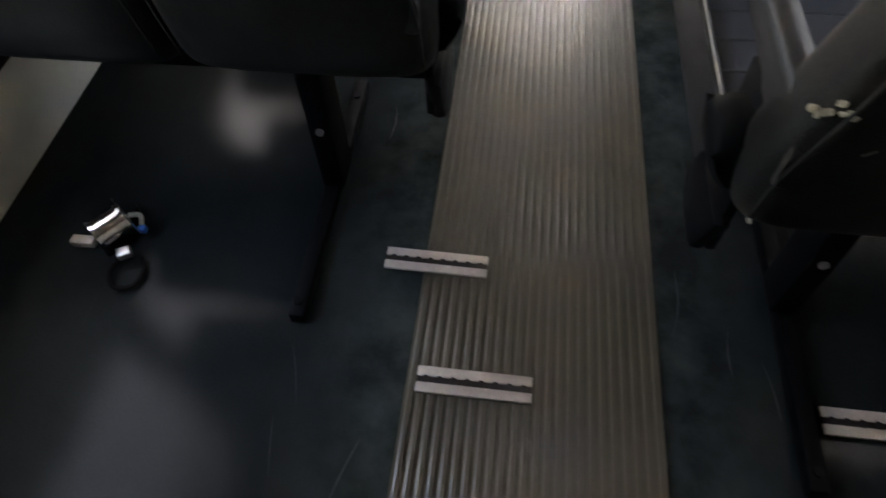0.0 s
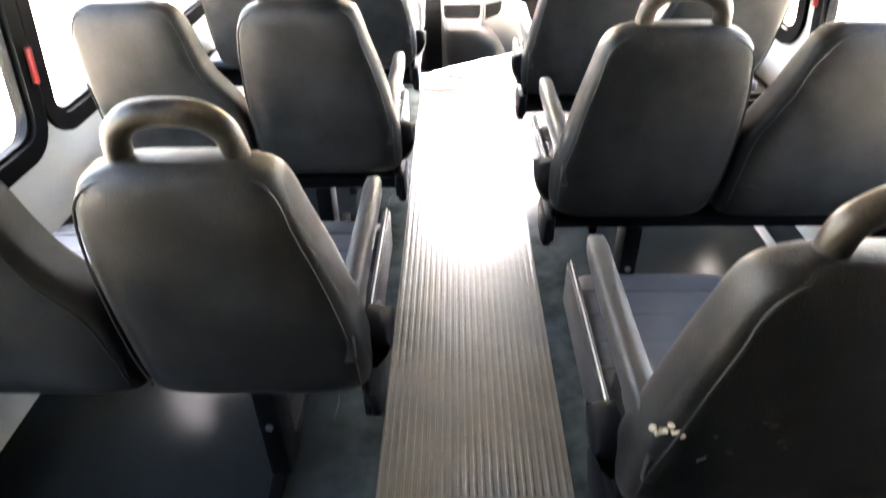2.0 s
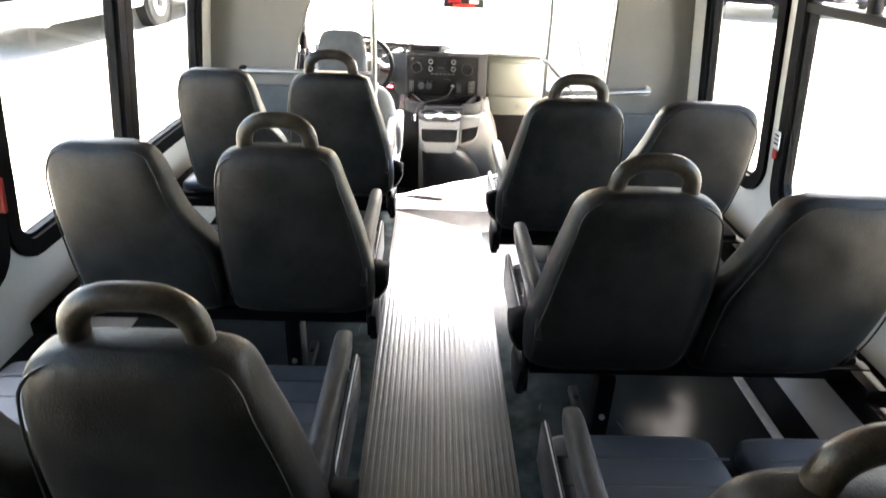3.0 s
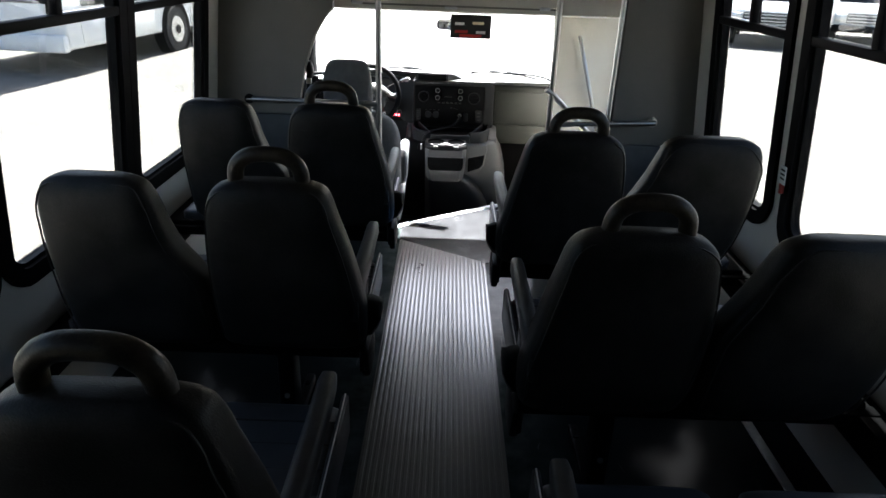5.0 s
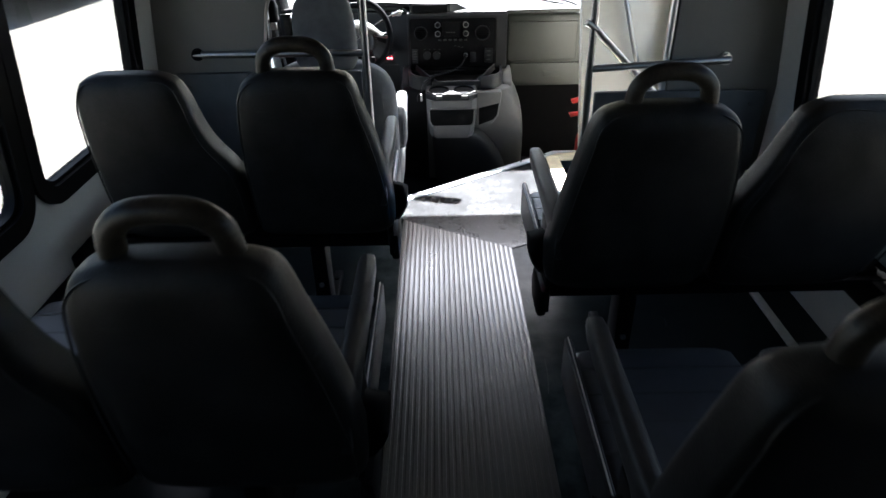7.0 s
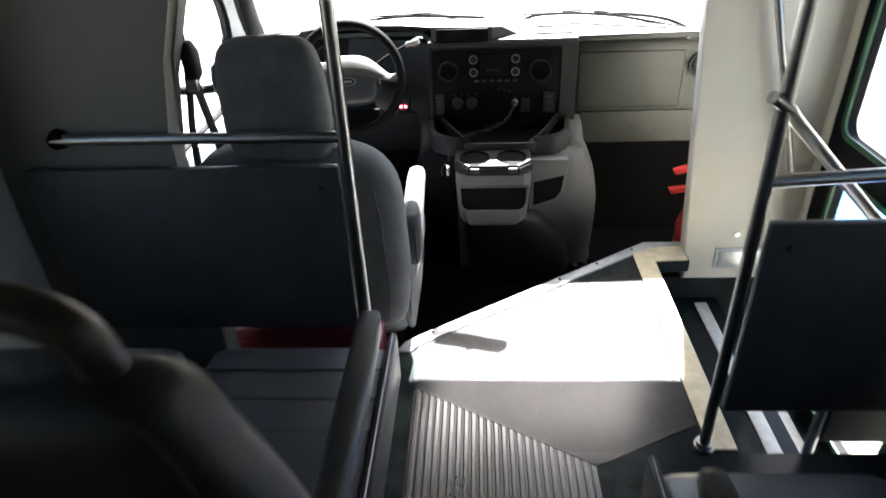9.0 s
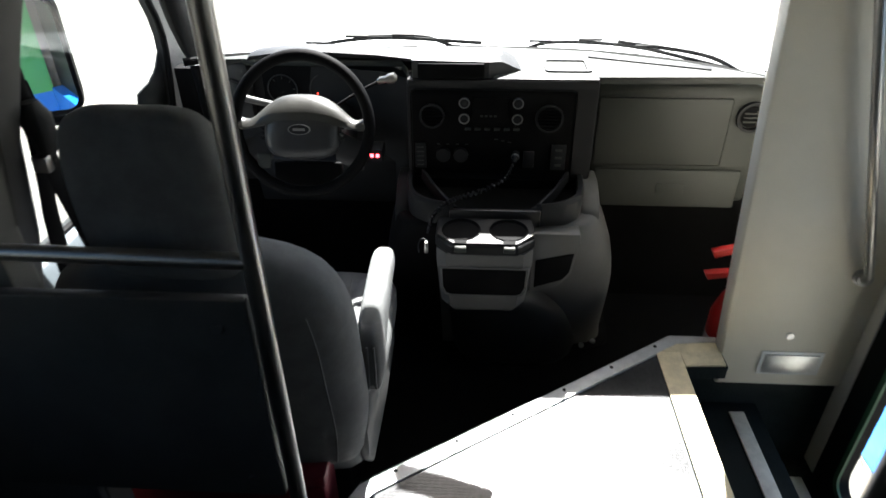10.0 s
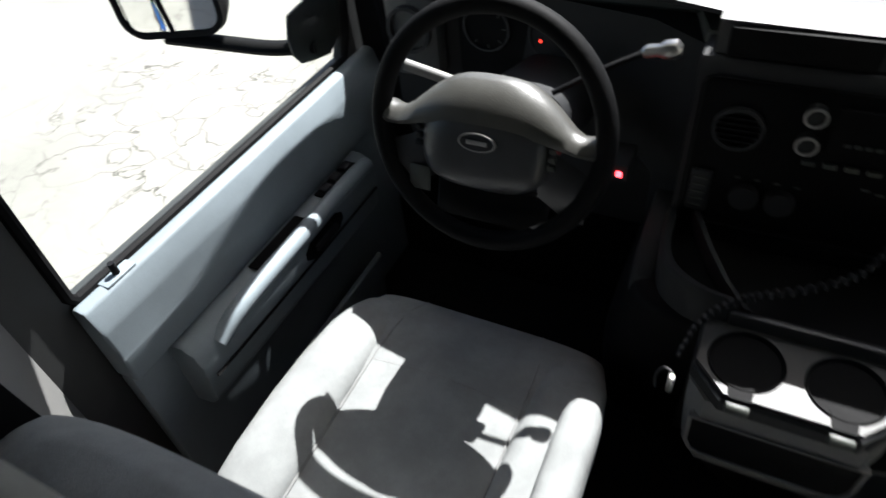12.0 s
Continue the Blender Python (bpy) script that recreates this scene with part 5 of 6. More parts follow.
    part("side_lip", prism([(0.126, 0.128), (0.205, 0.15), (0.236, 0.19), (0.252, 0.30), (0.25, 0.318), (0.126, 0.318)], "y", 3.545, 3.62, 0.006), CONSOLE, t, "pale side pocket", sharp=30)
    # likewise a black slab for the shaded inside of the side pocket
    part("side_bin", prism([(0.138, 0.236), (0.238, 0.26), (0.23, 0.20), (0.212, 0.175), (0.138, 0.148)], "y", 3.5425, 3.56, 0.001), RUBBER, t, "black slab painted as the shaded side bin")
    part("latch_slot", pillow([(3.735, 0.325, -0.06, 0.02, 0.06), (3.742, 0.325, -0.06, 0.04, 0.10), (3.76, 0.325, -0.06, 0.04, 0.10)], "y", 16, 2.4), RUBBER, t, "black cover clasp")
    for x, y in ((0.335, 3.752), (0.375, 3.775)):
        part("fastener", disc(bmesh.new(), (x, y, -0.238), 0.009, 0.008, "z", 10), ALU, t, "bright floor fastener")
    return settle(t, (0.05, 3.85, -0.25))


console()

# hand microphone and coiled cord
mic = thing("radio_cord", (0, 0, 0), "black coiled cord plugged into the dashboard", "cord")
line = smooth_line([(0.074, 3.697, 0.448), (0.05, 3.66, 0.42), (0.0, 3.63, 0.402), (-0.06, 3.60, 0.394), (-0.10, 3.575, 0.388), (-0.132, 3.54, 0.372), (-0.147, 3.50, 0.345)], 24)
coil = [p + Vector((0, math.sin(i * 1.25) * 0.0056, math.cos(i * 1.25) * 0.0056)) for i, p in enumerate(line)]
part("cord", tube(coil, 0.0028, 6), DASHD, mic)
part("plug", tube([(0.08, 3.728, 0.463), (0.078, 3.712, 0.458), (0.074, 3.698, 0.448)], [0.010, 0.010, 0.006], 10), DASHD, mic, "dark plug")
part("plug_ring", tube([(0.0785, 3.716, 0.459), (0.0775, 3.711, 0.457)], 0.0112, 12), CHROME, mic, "bright plug ring")
part("clip", boxed(-0.152, -0.143, 3.457, 3.47, 0.305, 0.338, 0.003), CHROME, mic, "bright bracket clip")
part("hanger", tube(smooth_line([(-0.148, 3.47, 0.338), (-0.16, 3.475, 0.336), (-0.168, 3.47, 0.322), (-0.166, 3.462, 0.305)]), 0.0022, 6), DASHD, mic, "small dark hanger hook")
settle(mic, (0.075, 3.72, 0.44))


def driver_seat():
    t = thing("driver_seat", (0, 0, 0), "grey cloth driver's bucket seat with armrest", "seat")
    cx = -0.50
    part("cushion", pillow([(3.02, cx, 0.062, 0.46, 0.10), (3.05, cx, 0.066, 0.49, 0.165), (3.2, cx, 0.064, 0.51, 0.18), (3.45, cx, 0.07, 0.515, 0.19), (3.555, cx, 0.068, 0.505, 0.185), (3.61, cx, 0.058, 0.48, 0.155), (3.634, cx, 0.046, 0.44, 0.11), (3.645, cx, 0.035, 0.38, 0.06)], "y", 48, 4.6), FABRIC, t, sharp=80)
    for s in (-1, 1):
        part("bolster", pillow(refine([(3.06, cx + s * 0.2, 0.118, 0.07, 0.05), (3.11, cx + s * 0.204, 0.13, 0.125, 0.10), (3.30, cx + s * 0.208, 0.138, 0.13, 0.115), (3.48, cx + s * 0.206, 0.131, 0.125, 0.10), (3.575, cx + s * 0.196, 0.11, 0.105, 0.075), (3.615, cx + s * 0.185, 0.09, 0.06, 0.04)], 2), "y", 24, 2.6), FABRIC, t, "raised seat bolster", sharp=80)
    part("seam", tube(smooth_line([(cx - 0.145, 3.435, 0.1625), (cx, 3.445, 0.165), (cx + 0.145, 3.435, 0.1625)]), 0.0022, 5, squash=0.5), BACKCLOTH, t)
    for s in (-1, 1):
        part("seam", tube(smooth_line([(cx + s * 0.142, 3.10, 0.151), (cx + s * 0.143, 3.4, 0.162), (cx + s * 0.137, 3.54, 0.159), (cx + s * 0.12, 3.612, 0.133)]), 0.0022, 5), BACKCLOTH, t)
    zs = [(0.05, 3.05, 0.44, 0.10), (0.09, 3.045, 0.48, 0.15), (0.22, 3.024, 0.515, 0.17), (0.36, 3.0, 0.515, 0.17), (0.46, 2.98, 0.515, 0.165), (0.535, 2.968, 0.495, 0.158), (0.585, 2.963, 0.44, 0.146), (0.615, 2.958, 0.36, 0.124), (0.636, 2.952, 0.26, 0.09)]
    back = part("backrest", pillow(refine([(z, cx + 0.008, y, w, d) for z, y, w, d in zs], 2), "z", 48, 3.2), BACKCLOTH, t, sharp=80)
    for s in (-1, 1):
        part("piping", tube(smooth_line([(cx + 0.008 + s * w * 0.40, y - d * 0.43, z) for z, y, w, d in zs[1:6]]), 0.0015, 6), BACKCLOTH, back, "seam of the back cover")
    zs = [(0.62, 2.915, 0.19, 0.06), (0.65, 2.912, 0.232, 0.078), (0.74, 2.905, 0.236, 0.08), (0.82, 2.90, 0.224, 0.074), (0.866, 2.897, 0.20, 0.06), (0.886, 2.896, 0.155, 0.038), (0.892, 2.896, 0.10, 0.02)]
    part("headrest", pillow(refine([(z, -0.488, y, w, d) for z, y, w, d in zs], 2), "z", 36, 4.2), BACKCLOTH, t, "tall grey cloth headrest", sharp=80)
    secs = [(3.065, -0.232, 0.315, 0.044, 0.09), (3.08, -0.232, 0.318, 0.052, 0.125), (3.13, -0.232, 0.328, 0.055, 0.135), (3.17, -0.232, 0.348, 0.055, 0.10), (3.28, -0.234, 0.366, 0.053, 0.07), (3.33, -0.234, 0.368, 0.05, 0.062), (3.352, -0.234, 0.368, 0.034, 0.042), (3.358, -0.234, 0.368, 0.018, 0.02)]
    arm = part("armrest", pillow(refine(secs, 2), "y", 28, 3.0), FABRIC, t, "padded grey armrest", sharp=80)
    part("armrest_cap", pillow([(3.052, -0.232, 0.30, 0.04, 0.10), (3.058, -0.232, 0.30, 0.052, 0.15), (3.10, -0.232, 0.305, 0.058, 0.16), (3.115, -0.232, 0.305, 0.054, 0.14)], "y", 28, 3.4), BACKCLOTH, arm, "pleated end of the armrest", sharp=80)
    for k in range(3):
        part("armrest_seam", tube([(-0.250 + k * 0.015, 3.051, 0.235), (-0.247 + k * 0.014, 3.0505, 0.30), (-0.246 + k * 0.0135, 3.0515, 0.345)], 0.003, 5), BACKCLOTH, arm)
    part("side_shield", pillow([(3.03, -0.252, 0.09, 0.02, 0.10), (3.05, -0.248, 0.09, 0.03, 0.16), (3.25, -0.246, 0.085, 0.03, 0.15), (3.42, -0.248, 0.075, 0.026, 0.11), (3.44, -0.25, 0.07, 0.012, 0.06)], "y", 20, 3.4), CONSOLE, t, "grey plastic side shield", sharp=60)
    part("pedestal", boxed(cx - 0.19, cx + 0.19, 3.10, 3.46, -0.25, 0.0, 0.01), BLACK, t, "black seat pedestal")
    return settle(t, (cx, 3.28, -0.25))


driver_seat()

belt = thing("seat_belt", (-0.69, 2.985, 0.82), "dark seat belt hanging from its guide on the door pillar", "seat belt")
part("strap", tube(smooth_line([(0.0, -0.005, 0.0), (0.004, -0.002, -0.08), (0.015, 0.0, -0.16), (0.03, 0.01, -0.3), (0.05, 0.03, -0.5), (0.06, 0.03, -0.66)]), 0.021, 8, squash=0.1), RUBBER, belt)
part("inner_strap", tube(smooth_line([(-0.012, 0.005, 0.0), (-0.025, 0.005, -0.09), (-0.04, 0.005, -0.18), (-0.06, 0.015, -0.4), (-0.075, 0.02, -0.66)]), 0.021, 8, squash=0.1), RUBBER, belt)
part("guide", pillow([(-0.045, 0, 0.0, 0.016, 0.02), (-0.03, 0, 0.002, 0.034, 0.045), (0.02, 0.0, 0.002, 0.038, 0.05), (0.045, 0, -0.002, 0.02, 0.03)], "z", 14, 2.5), DASHD, belt, "dark belt guide")
part("tongue", boxed(-0.014, 0.012, -0.026, -0.01, -0.062, -0.035, 0.004), CHROME, belt, "bright belt tongue")
ob = part("pillar_door", loft([[(-1.0, 2.91, z), (x, 2.91, z), (x + 0.006, 2.965, z), (x - 0.03, 3.02, z), (-1.0, 3.12, z)] for z, x in ((-0.25, -0.86), (0.2, -0.845), (0.45, -0.80), (0.62, -0.752), (0.8, -0.72), (0.95, -0.665), (1.12, -0.59))]), CONSOLE, sharp=50)
tagged(ob, "dark grey door pillar trim behind the driver", "pillar", kind="structure")
ob = part("belt_slot", boxed(-0.735, -0.70, 2.985, 3.01, 0.84, 1.0, 0.004), RUBBER)
tagged(ob, "black height adjuster slot on the pillar", "trim", kind="structure")

# driver's door
hole = [(3.22, 0.405), (4.0, 0.405), (4.025, 0.45), (4.05, 0.55), (4.067, 0.63), (4.07, 0.68), (4.055, 0.74), (4.01, 0.83), (3.94, 0.92), (3.85, 0.99), (3.74, 1.04), (3.62, 1.06), (3.32, 1.06), (3.24, 1.03), (3.215, 0.96), (3.21, 0.42)]
drv = thing("door_2", (0, 0, 0), "blue-grey driver's door with its window closed", "door", kind="structure")
part("shell", sheet([(2.905, -0.3), (4.26, -0.3), (4.26, 0.55), (4.22, 0.80), (4.0, 1.12), (2.905, 1.12)], [hole], lambda u, v, w: Vector((-1.0 - w, u, v)), 0.03), SHELLM, drv, sharp=30)
part("window_seal", tube([(-1.0, u, v) for u, v in hole + hole[:1]], 0.010, 8), RUBBER, drv, "black window seal")
part("pane", sheet(hole, [], lambda u, v, w: Vector((-1.014 - w, u, v)), 0.004), GLASS, drv, smooth=False).visible_shadow = False
part("upper_trim", prism([(-0.999, 0.40), (-0.985, 0.409), (-0.965, 0.405), (-0.95, 0.36), (-0.945, 0.30), (-0.945, 0.24), (-0.999, 0.235)], "y", 3.20, 4.08, 0.006), DOORM, drv, "blue-grey padded door top", sharp=40)
ledge = prism([(-0.999, 0.2345), (-0.93, 0.236), (-0.905, 0.222), (-0.895, 0.19), (-0.905, 0.09), (-0.93, 0.06), (-0.999, 0.05)], "y", 3.28, 3.90, 0.012)
part("armrest", ledge, DOORM, drv, "blue-grey door armrest", sharp=40)
part("lower_trim", boxed(-0.999, -0.965, 3.20, 4.08, -0.24, 0.234, 0.01), DOORM, drv)
part("map_pocket", prism([(-0.964, -0.22), (-0.92, -0.22), (-0.905, -0.06), (-0.915, -0.05), (-0.93, -0.16), (-0.964, -0.17)], "y", 3.34, 3.86, 0.004), DOORM, drv, "blue-grey map pocket", sharp=40)
part("switch_panel", boxed(-0.942, -0.912, 3.72, 3.85, 0.2355, 0.2405, 0.002), RUBBER, drv, "black window switch panel")
for y in (3.745, 3.785, 3.825):
    part("switch", boxed(-0.938, -0.916, y - 0.013, y + 0.013, 0.2407, 0.249, 0.003), DASHD, drv, "black rocker switch")
part("pocket", boxed(-0.943, -0.908, 3.49, 3.65, 0.236, 0.2395, 0.002), RUBBER, drv, "dark pull recess")
part("pull_handle", tube(smooth_line([(-0.90, 3.87, 0.222), (-0.899, 3.83, 0.230), (-0.897, 3.62, 0.234), (-0.899, 3.42, 0.228), (-0.907, 3.34, 0.20)]), 0.019, 12), DOORM, drv, "grey pull handle")
part("armrest_seam", tube([(-0.8935, 3.30, 0.155), (-0.8935, 3.62, 0.150), (-0.8935, 3.88, 0.150)], 0.003, 5), RUBBER, drv)
part("release_recess", pillow([(3.60, -0.897, 0.175, 0.006, 0.02), (3.62, -0.896, 0.175, 0.008, 0.045), (3.72, -0.896, 0.178, 0.008, 0.045), (3.74, -0.897, 0.178, 0.006, 0.02)], "y", 12, 3.0), RUBBER, drv, "dark door release recess")
part("door_release", boxed(-0.893, -0.886, 3.63, 3.71, 0.168, 0.185, 0.003), DASHD, drv, "dark door release")
part("lock_plate", boxed(-0.992, -0.968, 3.255, 3.315, 0.404, 0.4098, 0.002), DOORM, drv)
part("lock_knob", disc(bmesh.new(), (-0.98, 3.285, 0.41), 0.006, 0.022, "z", 10), BLACK, drv, "black lock knob")
part("mirror_sail", prism([(3.925, 0.44), (3.885, 0.452), (3.865, 0.48), (3.862, 0.52), (3.878, 0.562), (3.962, 0.568), (4.017, 0.592), (4.06, 0.64), (4.055, 0.55), (4.03, 0.45), (3.985, 0.425)], "x", -1.026, -1.02, 0.002), SHELLM, drv, "dark mirror mounting", sharp=30)

wing = thing("door_mirror", (-1.03, 3.92, 0.455), "black door mirror on a horizontal arm", "mirror")
part("arm", tube(smooth_line([(0.01, 0.02, 0.012), (-0.08, -0.02, 0.014), (-0.2, -0.05, 0.026), (-0.32, -0.075, 0.036)]), 0.022, 12, squash=0.7), RUBBER, wing)
rr = lambda w, h, r: round_rect(-w / 2, w / 2, -h / 2, h / 2, r)
case = loft([[Vector((-0.265 + u * k, y, 0.225 + v * k)) for u, v in rr(0.225, 0.33, 0.045)] for y, k in ((-0.10, 1.0), (-0.085, 1.03), (-0.04, 0.98), (-0.01, 0.8), (0.0, 0.5))])
hinge, yaw = (-0.265, -0.08, 0.225), 23
part("housing", turned(case, hinge, yaw, "Z"), RUBBER, wing)
mg = sheet(rr(0.205, 0.31, 0.038), [], lambda u, v, w: Vector((-0.265 + u, -0.1035 + w, 0.225 + v)), 0.002)
part("glass", turned(mg, hinge, yaw, "Z"), MIRROR, wing, "mirror glass", smooth=False)
brim = sheet(rr(0.231, 0.336, 0.05), [rr(0.207, 0.312, 0.04)], lambda u, v, w: Vector((-0.265 + u, -0.108 + w, 0.225 + v)), 0.012)
part("mirror_frame", turned(brim, hinge, yaw, "Z"), RUBBER, wing, "black mirror frame", sharp=30)
split = prism([(-0.277, 0.069), (-0.269, 0.069), (-0.277, 0.165), (-0.368, 0.172), (-0.368, 0.165), (-0.286, 0.158)], "y", -0.1068, -0.1037)
part("divider", turned(split, hinge, yaw, "Z"), RUBBER, wing, "black bar round the spot mirror", smooth=False)
spot = pillow([(-0.1055, -0.324, 0.112, 0.06, 0.07), (-0.1048, -0.324, 0.112, 0.078, 0.088), (-0.1037, -0.324, 0.112, 0.08, 0.09)], "y", 28, 6.0)
part("spot_mirror", turned(spot, hinge, yaw, "Z"), MIRROR, wing, "small convex spot mirror", sharp=60)

# fire extinguisher in the footwell
ext = thing("fire_extinguisher", (0.70, 3.58, -0.25), "red fire extinguisher beside the entry panel", "fire extinguisher")
part("bottle", pillow([(0.0, 0, 0, 0.09, 0.09), (0.01, 0, 0, 0.105, 0.105), (0.30, 0, 0, 0.105, 0.105), (0.36, 0, 0, 0.07, 0.07), (0.39, 0, 0, 0.035, 0.035)], "z", 20, 2.0), RED, ext)
part("label", disc(bmesh.new(), (0, 0, 0.12), 0.0535, 0.11, "z", 20, 0.0527), PAINTW, ext, "pale instruction label")
part("valve", boxed(-0.02, 0.02, -0.02, 0.02, 0.385, 0.43, 0.004), BLACK, ext)
part("lever", prism([(-0.085, 0.49), (0.03, 0.53), (0.03, 0.545), (-0.095, 0.51)], "y", -0.012, 0.012, 0.003), RED, ext, "red squeeze lever", sharp=30)
part("carry_handle", prism([(-0.09, 0.42), (0.025, 0.44), (0.025, 0.455), (-0.10, 0.44)], "y", -0.012, 0.012, 0.003), RED, ext, "red carry handle", sharp=30)
part("neck", boxed(0.0, 0.022, -0.01, 0.01, 0.42, 0.53, 0.003), BLACK, ext)

# maroon kit box between the front seat and the partition
kit = thing("kit_box", (-0.54, 2.985, -0.25), "maroon red box behind the driver's seat", "box")
part("body", boxed(-0.24, 0.218, -0.045, 0.045, 0.0, 0.305, 0.008), MAROON, kit)
part("lid", boxed(-0.244, 0.222, -0.048, 0.049, 0.306, 0.342, 0.008), MAROON, kit, "maroon lid")

# ---- things on the floor ----
TRACKHOLE = material("slot_dark", (0.02, 0.012, 0.01), 0.6)


def anchor(x, y, deg):
    t = thing("floor_anchor", (x, y, 0.0), "short cream metal wheelchair anchor track on the floor", "anchor track", "floor anchors")
    t.rotation_euler = (0, 0, radians(deg))
    for s in (-1, 1):
        part("flange", boxed(-0.099, 0.099, s * 0.0148 - 0.0092, s * 0.0148 + 0.0092, 0.007, 0.014, 0.002), PLATE, t)
    part("channel", boxed(-0.098, 0.098, -0.007, 0.007, 0.007, 0.011), TRACKHOLE, t, "dark slotted channel", smooth=False)
    for k in range(8):
        part("slot", disc(bmesh.new(), (-0.084 + k * 0.024, 0, 0.0141), 0.0072, 0.0006, "z", 10), TRACKHOLE, t, smooth=False)
    return t


anchor(-0.2, 0.319, -1.4)
anchor(-0.105, 0.077, -0.5)
anchor(0.56, 0.075, -0.4)

buckle = thing("tie_down_buckle", (-0.855, 0.318, 0.0), "chrome wheelchair tie-down reel lying on the floor", "buckle")
cyl = disc(bmesh.new(), (-0.03, 0.0, 0.036), 0.032, 0.06, "x", 28)
for x in (-0.033, 0.027):
    disc(cyl, (x, 0.0, 0.036), 0.036, 0.006, "x", 28)
part("reel", turned(cyl, (0, 0, 0.042), 52, "Z"), SHINY, buckle, "shiny chrome reel")
part("base", turned(boxed(-0.036, 0.036, -0.03, 0.03, 0.0, 0.01, 0.003), (0, 0, 0), 52, "Z"), BLACK, buckle, "black base plate")
part("hook", boxed(-0.085, -0.035, -0.03, -0.008, 0.002, 0.02, 0.005), PLATE, buckle, "pale metal hook")
part("side_plate", turned(boxed(0.034, 0.038, -0.034, 0.034, 0.0, 0.07, 0.002), (0, 0, 0.042), 52, "Z"), SHINY, buckle, "bright side plate")
part("crank", tube(smooth_line([(0.03, 0.03, 0.045), (0.05, 0.035, 0.04), (0.058, 0.012, 0.028)]), 0.005, 8), ALU, buckle, "bright crank")
part("strap", tube(smooth_line([(0.02, -0.03, 0.02), (0.03, -0.05, 0.012), (0.022, -0.085, 0.009), (0.045, -0.115, 0.009), (0.08, -0.11, 0.009), (0.088, -0.075, 0.009), (0.07, -0.045, 0.009)]), 0.0055, 8, squash=0.6), RUBBER, buckle, "black looped strap")
part("clip", turned(boxed(0.03, 0.058, -0.058, -0.036, 0.014, 0.03, 0.003), (0.04, -0.05, 0.02), 30, "Z"), ALU, buckle, "bright strap clip")
part("tag", boxed(0.052, 0.068, 0.004, 0.018, 0.02, 0.035, 0.003), PAINTB, buckle, "blue tab")
part("knob", disc(bmesh.new(), (0.02, 0.05, 0.0), 0.016, 0.04, "z", 14), BLACK, buckle)

# split vinyl with pale foam on the rear seat
foam = material("seat_foam", (0.42, 0.34, 0.24), 0.9, vary=0.2, scale=60, bump=0.5)
random.seed(5)
scar = material("scratched_vinyl", (0.085, 0.078, 0.068), 0.8, vary=0.3, scale=90, bump=0)
for k in range(9):
    x = 0.002 + 0.0042 * k
    y, z, size = 0.003 - 0.45 * (x - 0.008), 0.642 + 0.002 * k + random.uniform(-0.008, 0.008), random.uniform(0.0016, 0.0036)
    if k == 8:
        x, y, z = 0.006, 0.010, 0.476
    tuft = bmesh.ops.create_icosphere
    bm = bmesh.new()
    tuft(bm, subdivisions=2, radius=1.0)
    for v in bm.verts:
        w = random.uniform(0.65, 1.2)
        v.co = Vector((x + v.co.x * size * 1.5 * w, y + v.co.y * 0.005 * w, z + (v.co.z * 0.8 + v.co.x * 0.5) * size * w))
    part("tear", bm, foam, torn, "torn vinyl showing pale foam")

for k in range(9):
    x, z = random.uniform(0.05, 0.20), random.uniform(0.60, 0.69)
    a, length = random.uniform(-0.4, 0.7), random.uniform(0.004, 0.016)
    bm = bmesh.new()
    dx, dz = math.cos(a) * length, math.sin(a) * length
    box(bm, -0.5, 0.5, -0.0006, 0.0006, -0.5, 0.5)
    for v in bm.verts:
        u, w = v.co.x, v.co.z * random.uniform(0.0005, 0.0011)
        v.co = Vector((x + u * dx - w * math.sin(a), 0.0016 - 0.105 * (z - 0.45) + v.co.y, z + u * dz + w * math.cos(a)))
    part("scratch", bm, scar, torn, "pale scratch in the vinyl", smooth=False)

